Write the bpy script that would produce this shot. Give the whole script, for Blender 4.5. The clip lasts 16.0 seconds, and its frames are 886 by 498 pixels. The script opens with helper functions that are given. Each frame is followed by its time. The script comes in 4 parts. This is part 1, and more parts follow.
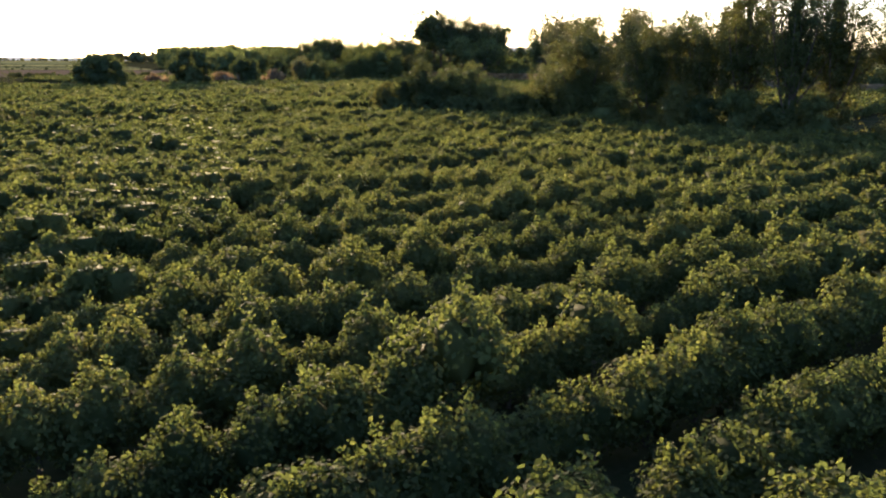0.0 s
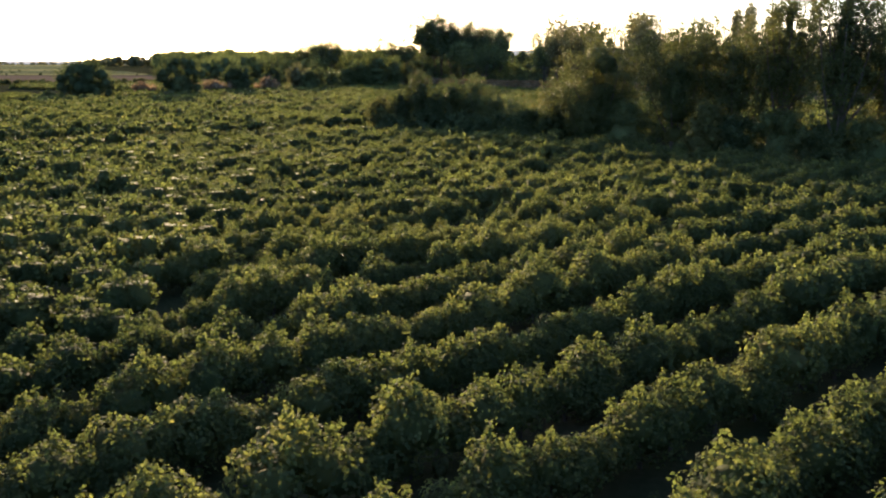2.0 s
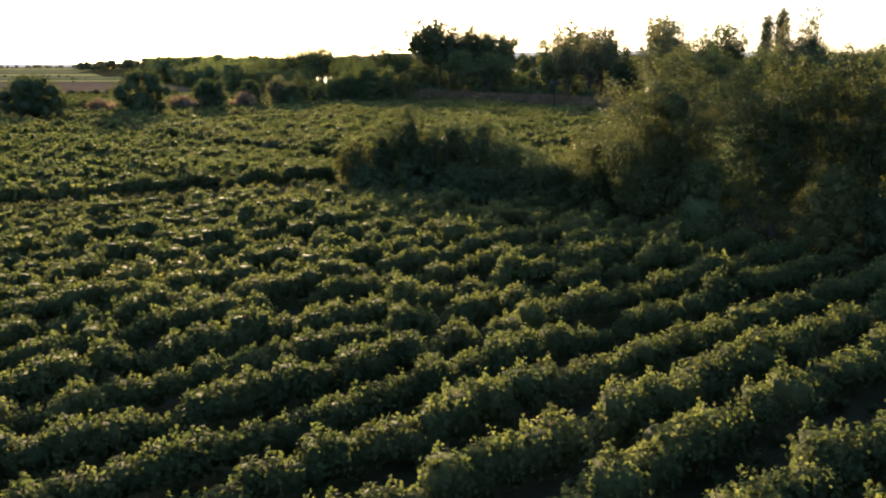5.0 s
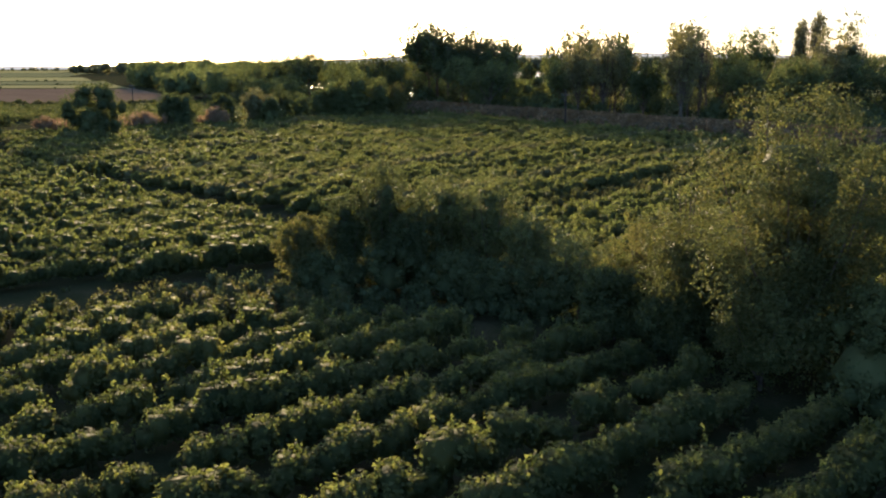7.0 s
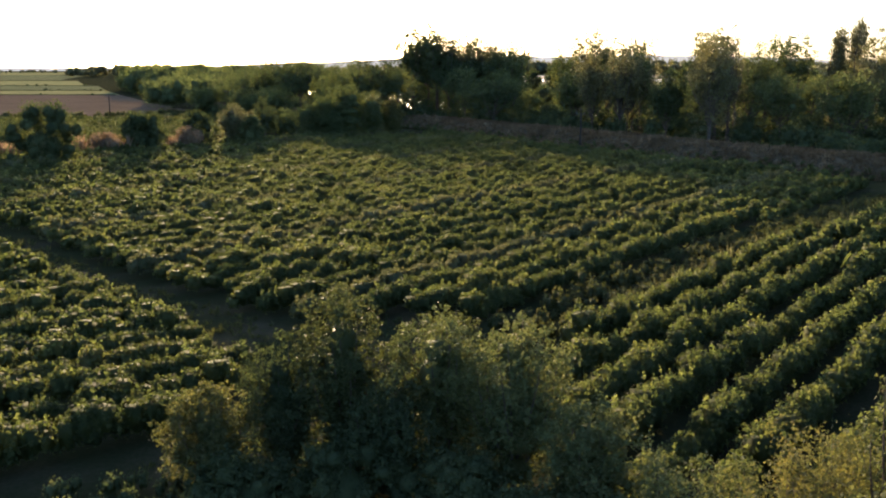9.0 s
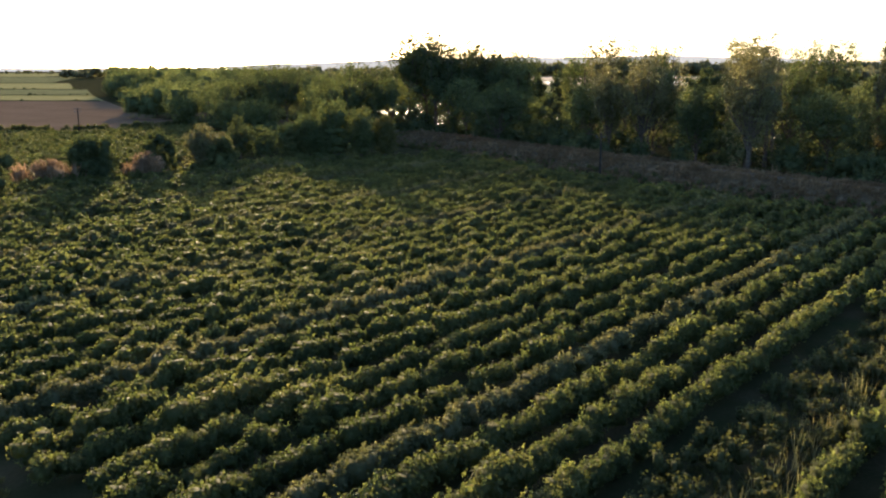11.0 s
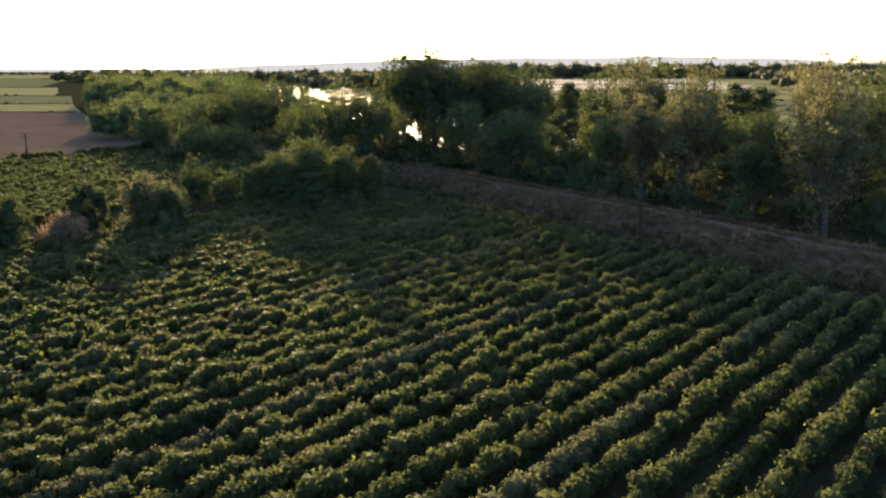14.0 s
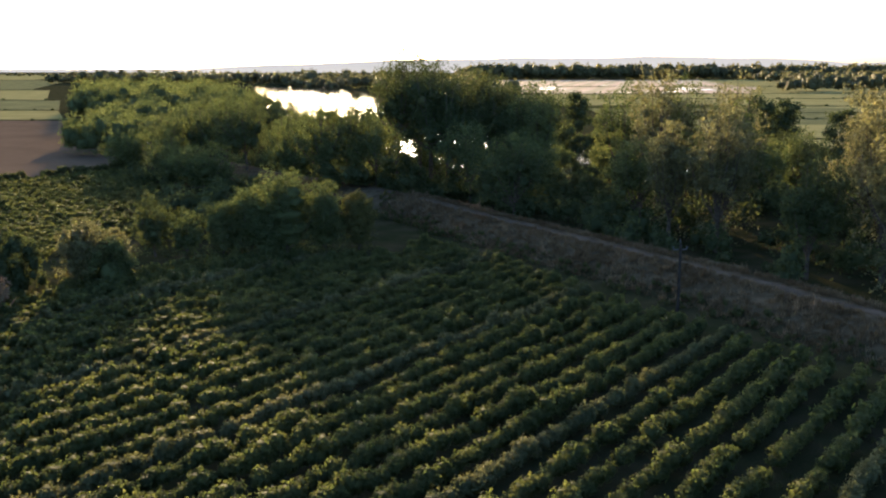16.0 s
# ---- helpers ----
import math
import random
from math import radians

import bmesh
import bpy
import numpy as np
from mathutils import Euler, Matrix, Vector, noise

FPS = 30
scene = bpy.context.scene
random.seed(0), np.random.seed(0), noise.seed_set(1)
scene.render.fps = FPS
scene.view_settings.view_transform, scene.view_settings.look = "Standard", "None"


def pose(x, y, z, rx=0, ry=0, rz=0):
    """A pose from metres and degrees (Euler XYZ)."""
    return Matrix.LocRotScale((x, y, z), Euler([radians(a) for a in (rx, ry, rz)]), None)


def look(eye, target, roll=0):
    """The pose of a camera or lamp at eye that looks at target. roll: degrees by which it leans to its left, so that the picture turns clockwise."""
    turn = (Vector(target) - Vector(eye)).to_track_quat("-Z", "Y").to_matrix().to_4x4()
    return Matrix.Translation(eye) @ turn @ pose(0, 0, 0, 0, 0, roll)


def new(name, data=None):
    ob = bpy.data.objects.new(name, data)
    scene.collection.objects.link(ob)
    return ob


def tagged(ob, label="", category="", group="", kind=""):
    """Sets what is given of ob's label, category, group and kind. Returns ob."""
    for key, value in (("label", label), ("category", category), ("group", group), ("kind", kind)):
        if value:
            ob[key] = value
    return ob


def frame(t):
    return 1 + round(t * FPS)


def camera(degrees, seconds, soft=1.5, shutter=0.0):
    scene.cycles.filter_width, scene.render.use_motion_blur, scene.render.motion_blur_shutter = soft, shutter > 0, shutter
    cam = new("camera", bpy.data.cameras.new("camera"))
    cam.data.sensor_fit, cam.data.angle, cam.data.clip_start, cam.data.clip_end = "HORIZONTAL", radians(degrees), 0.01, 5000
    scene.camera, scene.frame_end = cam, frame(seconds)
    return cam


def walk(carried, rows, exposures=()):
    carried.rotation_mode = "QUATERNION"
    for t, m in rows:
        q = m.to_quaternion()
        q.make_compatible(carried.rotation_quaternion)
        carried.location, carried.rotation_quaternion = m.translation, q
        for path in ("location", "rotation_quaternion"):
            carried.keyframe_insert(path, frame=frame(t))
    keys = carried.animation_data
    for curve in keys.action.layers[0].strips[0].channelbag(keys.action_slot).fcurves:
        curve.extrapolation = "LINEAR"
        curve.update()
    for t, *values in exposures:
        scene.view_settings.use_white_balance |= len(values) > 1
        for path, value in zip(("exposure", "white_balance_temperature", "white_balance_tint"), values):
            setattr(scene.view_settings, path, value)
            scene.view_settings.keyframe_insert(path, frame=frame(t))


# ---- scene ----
cam = camera(52.0, 16.0, soft=2.1)

PATH = [
    (0, (-0.756, 6.261, 6.889), (-0.755, 8.219, 6.481), 0.1),
    (0.5, (-0.758, 8.306, 7.092), (-0.758, 10.264, 6.686), 0.0),
    (1, (-0.754, 10.547, 7.338), (-0.754, 12.505, 6.933), 0.0),
    (1.5, (-0.737, 13.336, 7.646), (-0.738, 15.295, 7.244), -0.0),
    (2, (-0.726, 16.321, 7.908), (-0.727, 18.28, 7.506), -0.0),
    (2.5, (-0.669, 20.535, 8.135), (-0.669, 22.494, 7.734), -0.0),
    (3, (-0.613, 24.314, 8.422), (-0.612, 26.274, 8.022), 0.0),
    (3.5, (-0.56, 28.856, 8.898), (-0.56, 30.816, 8.498), 0.0),
    (4, (-0.519, 33.313, 9.36), (-0.519, 35.273, 8.961), 0.0),
    (4.5, (-0.503, 38.127, 9.936), (-0.503, 40.087, 9.536), -0.0),
    (5, (-0.469, 42.969, 10.446), (-0.469, 44.929, 10.047), -0.1),
    (7.5, (0.217, 73.485, 12.892), (0.218, 75.446, 12.498), -0.1),
    (8, (0.262, 78.71, 13.487), (0.263, 80.671, 13.094), -0.0),
    (8.5, (0.294, 83.455, 14.035), (0.293, 85.416, 13.643), -0.0),
    (9, (0.307, 88.497, 14.656), (0.306, 90.458, 14.265), 0.0),
    (11.5, (0.504, 116.973, 17.858), (0.504, 118.934, 17.467), -0.0),
    (12, (0.522, 122.209, 18.657), (0.523, 124.17, 18.266), 0.0),
    (12.5, (0.532, 127.298, 19.325), (0.532, 129.259, 18.934), -0.0),
    (13, (0.559, 132.687, 20.049), (0.559, 134.648, 19.658), -0.0),
    (13.5, (0.593, 137.487, 20.797), (0.593, 139.448, 20.406), -0.0),
    (14, (0.633, 142.593, 21.666), (0.633, 144.554, 21.274), -0.0),
    (14.5, (0.758, 147.962, 22.324), (0.757, 149.923, 21.932), -0.0),
    (15, (0.812, 153.17, 23.098), (0.812, 155.131, 22.706), -0.0),
    (15.5, (0.903, 158.029, 23.828), (0.903, 159.99, 23.435), 0.0),
    (16, (0.946, 163.02, 24.681), (0.946, 164.981, 24.288), 0.0),
]
walk(cam, [(t, look(e, g, r)) for t, e, g, r in PATH])

# ---------------------------------------------------------------- light
SUN_AZ, SUN_EL = -14.5, 7.3          # degrees: from +y towards -x is negative; height over the horizon
world = bpy.data.worlds.new("evening_sky")
scene.world = world
world.use_nodes = True
wn = world.node_tree
sky = wn.nodes.new("ShaderNodeTexSky")
sky.sky_type = "NISHITA"
sky.sun_disc = False
sky.sun_elevation = radians(SUN_EL)
sky.sun_rotation = radians(SUN_AZ)
sky.air_density, sky.dust_density, sky.ozone_density = 0.75, 2.2, 3.0
wn.nodes["Background"].inputs["Strength"].default_value = 0.22
wn.links.new(sky.outputs["Color"], wn.nodes["Background"].inputs["Color"])

to_sun = Vector((math.sin(radians(SUN_AZ)) * math.cos(radians(SUN_EL)), math.cos(radians(SUN_AZ)) * math.cos(radians(SUN_EL)), math.sin(radians(SUN_EL))))
sun_data = bpy.data.lights.new("sun", "SUN")
sun_data.energy, sun_data.angle, sun_data.color = 4.9, radians(0.6), (1.0, 0.77, 0.48)
sun = new("sun", sun_data)
sun.matrix_world = look(to_sun * 300, (0, 0, 0))
scene.view_settings.exposure = 1.74
scene.view_settings.use_white_balance = True
scene.view_settings.white_balance_temperature = 6800
scene.view_settings.white_balance_tint = 16


# ---------------------------------------------------------------- materials
def material(name):
    m = bpy.data.materials.new(name)
    m.use_nodes = True
    return m, m.node_tree.nodes, m.node_tree.links, m.node_tree.nodes["Principled BSDF"]


def ramp(nodes, stops):
    r = nodes.new("ShaderNodeValToRGB")
    while len(r.color_ramp.elements) < len(stops):
        r.color_ramp.elements.new(0.5)
    for e, (p, c) in zip(r.color_ramp.elements, stops):
        e.position, e.color = p, (*c, 1)
    return r


def noise_node(nodes, links, scale, detail=4, coord=None):
    n = nodes.new("ShaderNodeTexNoise")
    n.inputs["Scale"].default_value, n.inputs["Detail"].default_value = scale, detail
    if coord is None:
        coord = nodes.new("ShaderNodeNewGeometry").outputs["Position"]
    links.new(coord, n.inputs["Vector"])
    return n


def foliage(name, stops, through_colour, share=0.4, rough=0.75, patch=0.12, gloss=0.015):
    """Leaves: colour differs leaf by leaf and in patches; light shines through them."""
    m, nodes, links, bsdf = material(name)
    geo = nodes.new("ShaderNodeNewGeometry")
    big = noise_node(nodes, links, patch, 3, geo.outputs["Position"])
    mid = noise_node(nodes, links, patch * 9, 2, geo.outputs["Position"])
    add = nodes.new("ShaderNodeMath")
    add.operation = "MULTIPLY_ADD"
    add.inputs[1].default_value = 0.45
    links.new(geo.outputs["Random Per Island"], add.inputs[0])
    links.new(big.outputs["Fac"], add.inputs[2])
    add2 = nodes.new("ShaderNodeMath")
    add2.operation = "MULTIPLY_ADD"
    add2.inputs[1].default_value = 0.5
    links.new(mid.outputs["Fac"], add2.inputs[0])
    links.new(add.outputs[0], add2.inputs[2])
    shift = nodes.new("ShaderNodeMath")
    shift.operation = "SUBTRACT"
    shift.inputs[1].default_value = 0.47
    links.new(add2.outputs[0], shift.inputs[0])
    r = ramp(nodes, stops)
    links.new(shift.outputs[0], r.inputs["Fac"])
    links.new(r.outputs["Color"], bsdf.inputs["Base Color"])
    bsdf.inputs["Roughness"].default_value = rough
    bsdf.inputs["Specular IOR Level"].default_value = gloss
    tint = nodes.new("ShaderNodeMix")
    tint.data_type, tint.blend_type = "RGBA", "MULTIPLY"
    tint.inputs["Factor"].default_value = 1.0
    links.new(r.outputs["Color"], tint.inputs["A"])
    tint.inputs["B"].default_value = (*through_colour, 1)
    tr = nodes.new("ShaderNodeBsdfTranslucent")
    links.new(tint.outputs["Result"], tr.inputs["Color"])
    mix = nodes.new("ShaderNodeMixShader")
    mix.inputs["Fac"].default_value = share
    links.new(bsdf.outputs[0], mix.inputs[1])
    links.new(tr.outputs[0], mix.inputs[2])
    links.new(mix.outputs[0], nodes["Material Output"].inputs["Surface"])
    return m


def earth(name, stops, scale=0.3, fine=6.0, bump=0.4, rough=0.95):
    m, nodes, links, bsdf = material(name)
    geo = nodes.new("ShaderNodeNewGeometry")
    a = noise_node(nodes, links, scale, 5, geo.outputs["Position"])
    b = noise_node(nodes, links, fine, 6, geo.outputs["Position"])
    mix = nodes.new("ShaderNodeMath")
    mix.operation = "MULTIPLY_ADD"
    mix.inputs[1].default_value = 0.45
    links.new(b.outputs["Fac"], mix.inputs[0])
    links.new(a.outputs["Fac"], mix.inputs[2])
    sub = nodes.new("ShaderNodeMath")
    sub.operation = "SUBTRACT"
    sub.inputs[1].default_value = 0.22
    links.new(mix.outputs[0], sub.inputs[0])
    r = ramp(nodes, stops)
    links.new(sub.outputs[0], r.inputs["Fac"])
    links.new(r.outputs["Color"], bsdf.inputs["Base Color"])
    bsdf.inputs["Roughness"].default_value = rough
    bsdf.inputs["Specular IOR Level"].default_value = 0.0
    bp = nodes.new("ShaderNodeBump")
    bp.inputs["Strength"].default_value, bp.inputs["Distance"].default_value = bump, 0.1
    links.new(b.outputs["Fac"], bp.inputs["Height"])
    links.new(bp.outputs[0], bsdf.inputs["Normal"])
    return m


def striped(name, c1, c2, width, angle):
    """A field in rows: two colours in bands of the given width, ragged by noise."""
    m, nodes, links, bsdf = material(name)
    geo = nodes.new("ShaderNodeNewGeometry")
    rot = nodes.new("ShaderNodeVectorRotate")
    rot.rotation_type = "Z_AXIS"
    rot.inputs["Angle"].default_value = radians(angle)
    links.new(geo.outputs["Position"], rot.inputs["Vector"])
    w = nodes.new("ShaderNodeTexWave")
    w.inputs["Scale"].default_value = 0.314 / width
    w.inputs["Distortion"].default_value, w.inputs["Detail"].default_value = 1.5, 3
    links.new(rot.outputs[0], w.inputs["Vector"])
    n = noise_node(nodes, links, 0.05, 6, geo.outputs["Position"])
    add = nodes.new("ShaderNodeMath")
    add.operation = "MULTIPLY_ADD"
    add.inputs[1].default_value = 0.35
    links.new(w.outputs["Fac"], add.inputs[0])
    links.new(n.outputs["Fac"], add.inputs[2])
    r = ramp(nodes, [(0.3, c1), (0.9, c2)])
    links.new(add.outputs[0], r.inputs["Fac"])
    links.new(r.outputs["Color"], bsdf.inputs["Base Color"])
    bsdf.inputs["Roughness"].default_value = 0.95
    bsdf.inputs["Specular IOR Level"].default_value = 0.0
    return m


VINE = foliage("vine_leaves", [(0.1, (0.030, 0.038, 0.017)), (0.45, (0.056, 0.066, 0.027)), (0.75, (0.088, 0.091, 0.037)), (1.0, (0.135, 0.114, 0.046))], (2.25, 2.32, 1.3), 0.45, gloss=0.03)
TREE = foliage("tree_leaves", [(0.1, (0.045, 0.060, 0.028)), (0.6, (0.088, 0.104, 0.046)), (1.0, (0.16, 0.155, 0.072))], (1.75, 1.75, 1.0), 0.34, 0.6, gloss=0.0)
DARK_TREE = foliage("dark_tree_leaves", [(0.1, (0.034, 0.046, 0.024)), (0.7, (0.068, 0.082, 0.038)), (1.0, (0.12, 0.115, 0.055))], (1.8, 1.75, 1.0), 0.30, 0.6, gloss=0.0)
WILLOW = foliage("willow_leaves", [(0.1, (0.046, 0.060, 0.027)), (0.6, (0.086, 0.100, 0.042)), (1.0, (0.16, 0.150, 0.068))], (1.75, 1.7, 1.05), 0.32, 0.55, gloss=0.015)
# also on the far woods, where the paler tone stands in for haze
POPLAR = foliage("poplar_and_hazed_wood_leaves", [(0.1, (0.068, 0.070, 0.038)), (0.6, (0.124, 0.120, 0.062)), (1.0, (0.20, 0.175, 0.088))], (1.65, 1.6, 1.05), 0.42, 0.55, gloss=0.03)
FIELD_TREE = foliage("field_tree_leaves", [(0.1, (0.036, 0.046, 0.020)), (0.6, (0.070, 0.080, 0.033)), (1.0, (0.13, 0.118, 0.050))], (1.75, 1.65, 1.0), 0.33, 0.55, gloss=0.015)
YELLOW = foliage("yellowing_leaves", [(0.1, (0.050, 0.058, 0.024)), (0.6, (0.095, 0.096, 0.038)), (1.0, (0.16, 0.13, 0.055))], (1.8, 1.7, 0.95), 0.36, gloss=0.05)
DRY = foliage("dry_grass", [(0.1, (0.080, 0.058, 0.032)), (0.6, (0.145, 0.104, 0.058)), (1.0, (0.29, 0.22, 0.135))], (1.2, 1.0, 0.85), 0.22)
WEED = foliage("green_weeds", [(0.1, (0.036, 0.044, 0.018)), (0.6, (0.066, 0.072, 0.030)), (1.0, (0.11, 0.095, 0.045))], (1.7, 1.6, 0.9), 0.36)
REED = foliage("pale_plumes", [(0.1, (0.12, 0.088, 0.054)), (0.6, (0.20, 0.150, 0.098)), (1.0, (0.31, 0.245, 0.17))], (1.4, 1.2, 1.0), 0.4)
PALE_VINE = foliage("pale_vine_leaves", [(0.1, (0.048, 0.055, 0.028)), (0.5, (0.082, 0.088, 0.043)), (1.0, (0.17, 0.155, 0.085))], (1.9, 1.8, 1.1), 0.42)
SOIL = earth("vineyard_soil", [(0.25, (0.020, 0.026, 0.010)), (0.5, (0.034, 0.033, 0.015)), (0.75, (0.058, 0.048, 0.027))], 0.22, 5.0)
_n, _l, _b = SOIL.node_tree.nodes, SOIL.node_tree.links, SOIL.node_tree.nodes["Principled BSDF"]
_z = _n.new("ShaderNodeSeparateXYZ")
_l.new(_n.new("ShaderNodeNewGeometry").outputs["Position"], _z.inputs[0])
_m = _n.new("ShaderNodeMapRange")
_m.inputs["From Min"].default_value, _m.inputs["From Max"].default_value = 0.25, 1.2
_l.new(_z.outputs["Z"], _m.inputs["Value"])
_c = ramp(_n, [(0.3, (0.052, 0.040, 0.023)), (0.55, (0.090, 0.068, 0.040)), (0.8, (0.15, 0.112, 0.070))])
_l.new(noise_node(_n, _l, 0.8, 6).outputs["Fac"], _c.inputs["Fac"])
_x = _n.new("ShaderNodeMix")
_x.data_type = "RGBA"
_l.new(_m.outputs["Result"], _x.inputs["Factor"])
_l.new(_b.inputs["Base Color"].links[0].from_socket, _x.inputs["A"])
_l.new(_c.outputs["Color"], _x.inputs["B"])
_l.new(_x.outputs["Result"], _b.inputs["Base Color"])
TRACK = earth("dusty_track", [(0.25, (0.060, 0.046, 0.031)), (0.6, (0.098, 0.076, 0.054)), (0.85, (0.16, 0.125, 0.092))], 0.5, 9.0, 0.25)
PLOUGHED = striped("ploughed_earth", (0.086, 0.060, 0.038), (0.140, 0.100, 0.066), 3.0, 35)
# both crop colours are lightened to make up for the missing distance haze
GREEN_FIELD = striped("green_crop", (0.085, 0.092, 0.040), (0.175, 0.165, 0.074), 6.0, 70)
RICE_FIELD = striped("ripe_rice", (0.15, 0.145, 0.056), (0.27, 0.235, 0.095), 9.0, 75)
FLOODED = striped("flooded_rice", (0.13, 0.13, 0.06), (0.30, 0.205, 0.14), 26.0, 12)
_n, _l, _b = FLOODED.node_tree.nodes, FLOODED.node_tree.links, FLOODED.node_tree.nodes["Principled BSDF"]
_w = noise_node(_n, _l, 0.012, 6)
_g = ramp(_n, [(0.36, (0.12, 0.12, 0.12)), (0.41, (0.95, 0.95, 0.95))])
_l.new(_w.outputs["Fac"], _g.inputs["Fac"])
_l.new(_g.outputs["Color"], _b.inputs["Roughness"])
_b.inputs["Specular IOR Level"].default_value = 0.06
BARK = earth("bark", [(0.25, (0.045, 0.036, 0.028)), (0.7, (0.12, 0.095, 0.072))], 2.5, 14.0, 0.6)
WOOD = earth("grey_pole_wood", [(0.25, (0.022, 0.018, 0.015)), (0.7, (0.055, 0.045, 0.036))], 3.0, 20.0, 0.3)
STEEL, _n, _l, _b = material("galvanised_steel")
_b.inputs["Base Color"].default_value, _b.inputs["Metallic"].default_value, _b.inputs["Roughness"].default_value = (0.12, 0.12, 0.12, 1), 0.8, 0.7
PORCELAIN, _n, _l, _b = material("insulator_glass")
_b.inputs["Base Color"].default_value, _b.inputs["Roughness"].default_value = (0.10, 0.105, 0.105, 1), 0.2
WATER, _n, _l, _b = material("river_water")
_b.inputs["Base Color"].default_value, _b.inputs["Roughness"].default_value = (0.03, 0.04, 0.035, 1), 0.06
_w = noise_node(_n, _l, 1.3, 4)
_bp = _n.new("ShaderNodeBump")
_bp.inputs["Strength"].default_value, _bp.inputs["Distance"].default_value = 0.25, 0.05
_l.new(_w.outputs["Fac"], _bp.inputs["Height"])
_l.new(_bp.outputs[0], _b.inputs["Normal"])
# dark hills with an even pale grey glow that stands in for haze
HILL_GLOW, _n, _l, _b = material("far_hills_haze_glow")
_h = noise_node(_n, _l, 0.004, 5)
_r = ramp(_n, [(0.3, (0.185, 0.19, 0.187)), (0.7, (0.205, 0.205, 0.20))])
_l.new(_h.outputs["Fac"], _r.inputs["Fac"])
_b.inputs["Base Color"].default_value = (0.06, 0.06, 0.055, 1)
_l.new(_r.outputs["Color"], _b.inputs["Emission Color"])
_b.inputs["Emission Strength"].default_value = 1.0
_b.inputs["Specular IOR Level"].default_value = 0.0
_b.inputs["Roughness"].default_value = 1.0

# ---------------------------------------------------------------- mesh tools
def mesh_of(name, verts, faces, mats, smooth=False):
    """A mesh from arrays of points and of faces; a face with -1 last has three corners."""
    me = bpy.data.meshes.new(name)
    faces = np.asarray(faces, np.int32)
    total = np.where(faces[:, 3] < 0, 3, 4).astype(np.int32)
    loops = faces.ravel()
    loops = loops[loops >= 0]
    me.vertices.add(len(verts))
    me.vertices.foreach_set("co", np.asarray(verts, np.float32).ravel())
    me.loops.add(len(loops))
    me.loops.foreach_set("vertex_index", loops)
    me.polygons.add(len(faces))
    me.polygons.foreach_set("loop_start", np.concatenate([[0], np.cumsum(total)[:-1]]).astype(np.int32))
    me.polygons.foreach_set("loop_total", total)
    for m in mats:
        me.materials.append(m)
    if smooth:
        me.polygons.foreach_set("use_smooth", np.ones(len(faces), bool))
    me.update()
    me.validate()
    return me


def unit(v):
    return v / np.maximum(np.linalg.norm(v, axis=-1, keepdims=True), 1e-9)


def leaves(points, normals, size, r, slim=0.75):
    """Kite-shaped leaves, a little folded, one at each point."""
    n = len(points)
    spin = unit(np.cross(normals, unit(r.normal(size=(n, 3)))))
    side = np.cross(normals, spin)
    s = (size * r.uniform(0.65, 1.3, n))[:, None]
    sag = normals * s * r.uniform(-0.25, 0.1, n)[:, None]
    a = points - spin * s * 0.5
    b = points + side * s * 0.5 * slim + spin * s * 0.08 + sag
    c = points + spin * s * 0.62
    d = points - side * s * 0.5 * slim + spin * s * 0.08 + sag
    v = np.stack([a, b, c, d], 1).reshape(-1, 3)
    return v, np.arange(4 * n).reshape(-1, 4)


def small_leaves(points, normals, size, r):
    """Three-cornered leaves for plants further off."""
    n = len(points)
    spin = unit(np.cross(normals, unit(r.normal(size=(n, 3)))))
    side = np.cross(normals, spin)
    s = (size * r.uniform(0.65, 1.35, n))[:, None]
    v = np.stack([points - spin * s * 0.5 - side * s * 0.35, points + spin * s * 0.6, points - spin * s * 0.3 + side * s * 0.62], 1).reshape(-1, 3)
    f = np.full((n, 4), -1)
    f[:, :3] = np.arange(3 * n).reshape(-1, 3)
    return v, f


def cube_ball():
    """The 26 points and 24 faces of a rounded block, radius 1."""
    pts, index, faces = [], {}, []

    def at(p):
        if p not in index:
            index[p] = len(pts)
            pts.append(p)
        return index[p]

    for axis in range(3):
        for s in (-1, 1):
            for i in (-1, 0):
                for j in (-1, 0):
                    q = []
                    for di, dj in ((0, 0), (1, 0), (1, 1), (0, 1)):
                        p = [0, 0, 0]
                        p[axis], p[(axis + 1) % 3], p[(axis + 2) % 3] = s, i + di, j + dj
                        q.append(at(tuple(p)))
                    faces.append(q if s > 0 else q[::-1])
    return unit(np.array(pts, float)), np.array(faces)


BALL_V, BALL_F = cube_ball()


def join(parts):
    """Arrays of points and faces put together."""
    v, f, k = [], [], 0
    for pv, pf in parts:
        v.append(pv)
        f.append(np.where(pf < 0, -1, pf + k))
        k += len(pv)
    return np.concatenate(v), np.concatenate(f)


BOX_V = np.array([(x, y, z) for z in (-1, 1) for y in (-1, 1) for x in (-1, 1)]) / 1.45
BOX_F = np.array([(0, 2, 3, 1), (4, 5, 7, 6), (0, 1, 5, 4), (2, 6, 7, 3), (0, 4, 6, 2), (1, 3, 7, 5)])


def rough_core(centre, radii, r):
    """The same for plants further off."""
    a = r.uniform(0, 1.5)
    c, t = math.cos(a), math.sin(a)
    v = BOX_V @ np.array([(c, -t, 0), (t, c, 0), (0, 0, 1)]) * (np.array(radii) * r.uniform(0.75, 1.2, (8, 1)))
    return v + centre, BOX_F


def core(centre, radii, r):
    """The dark, lumpy inside of a clump of leaves."""
    v = BALL_V * (np.array(radii) * r.uniform(0.75, 1.15, (26, 1)))
    return v + centre, BALL_F


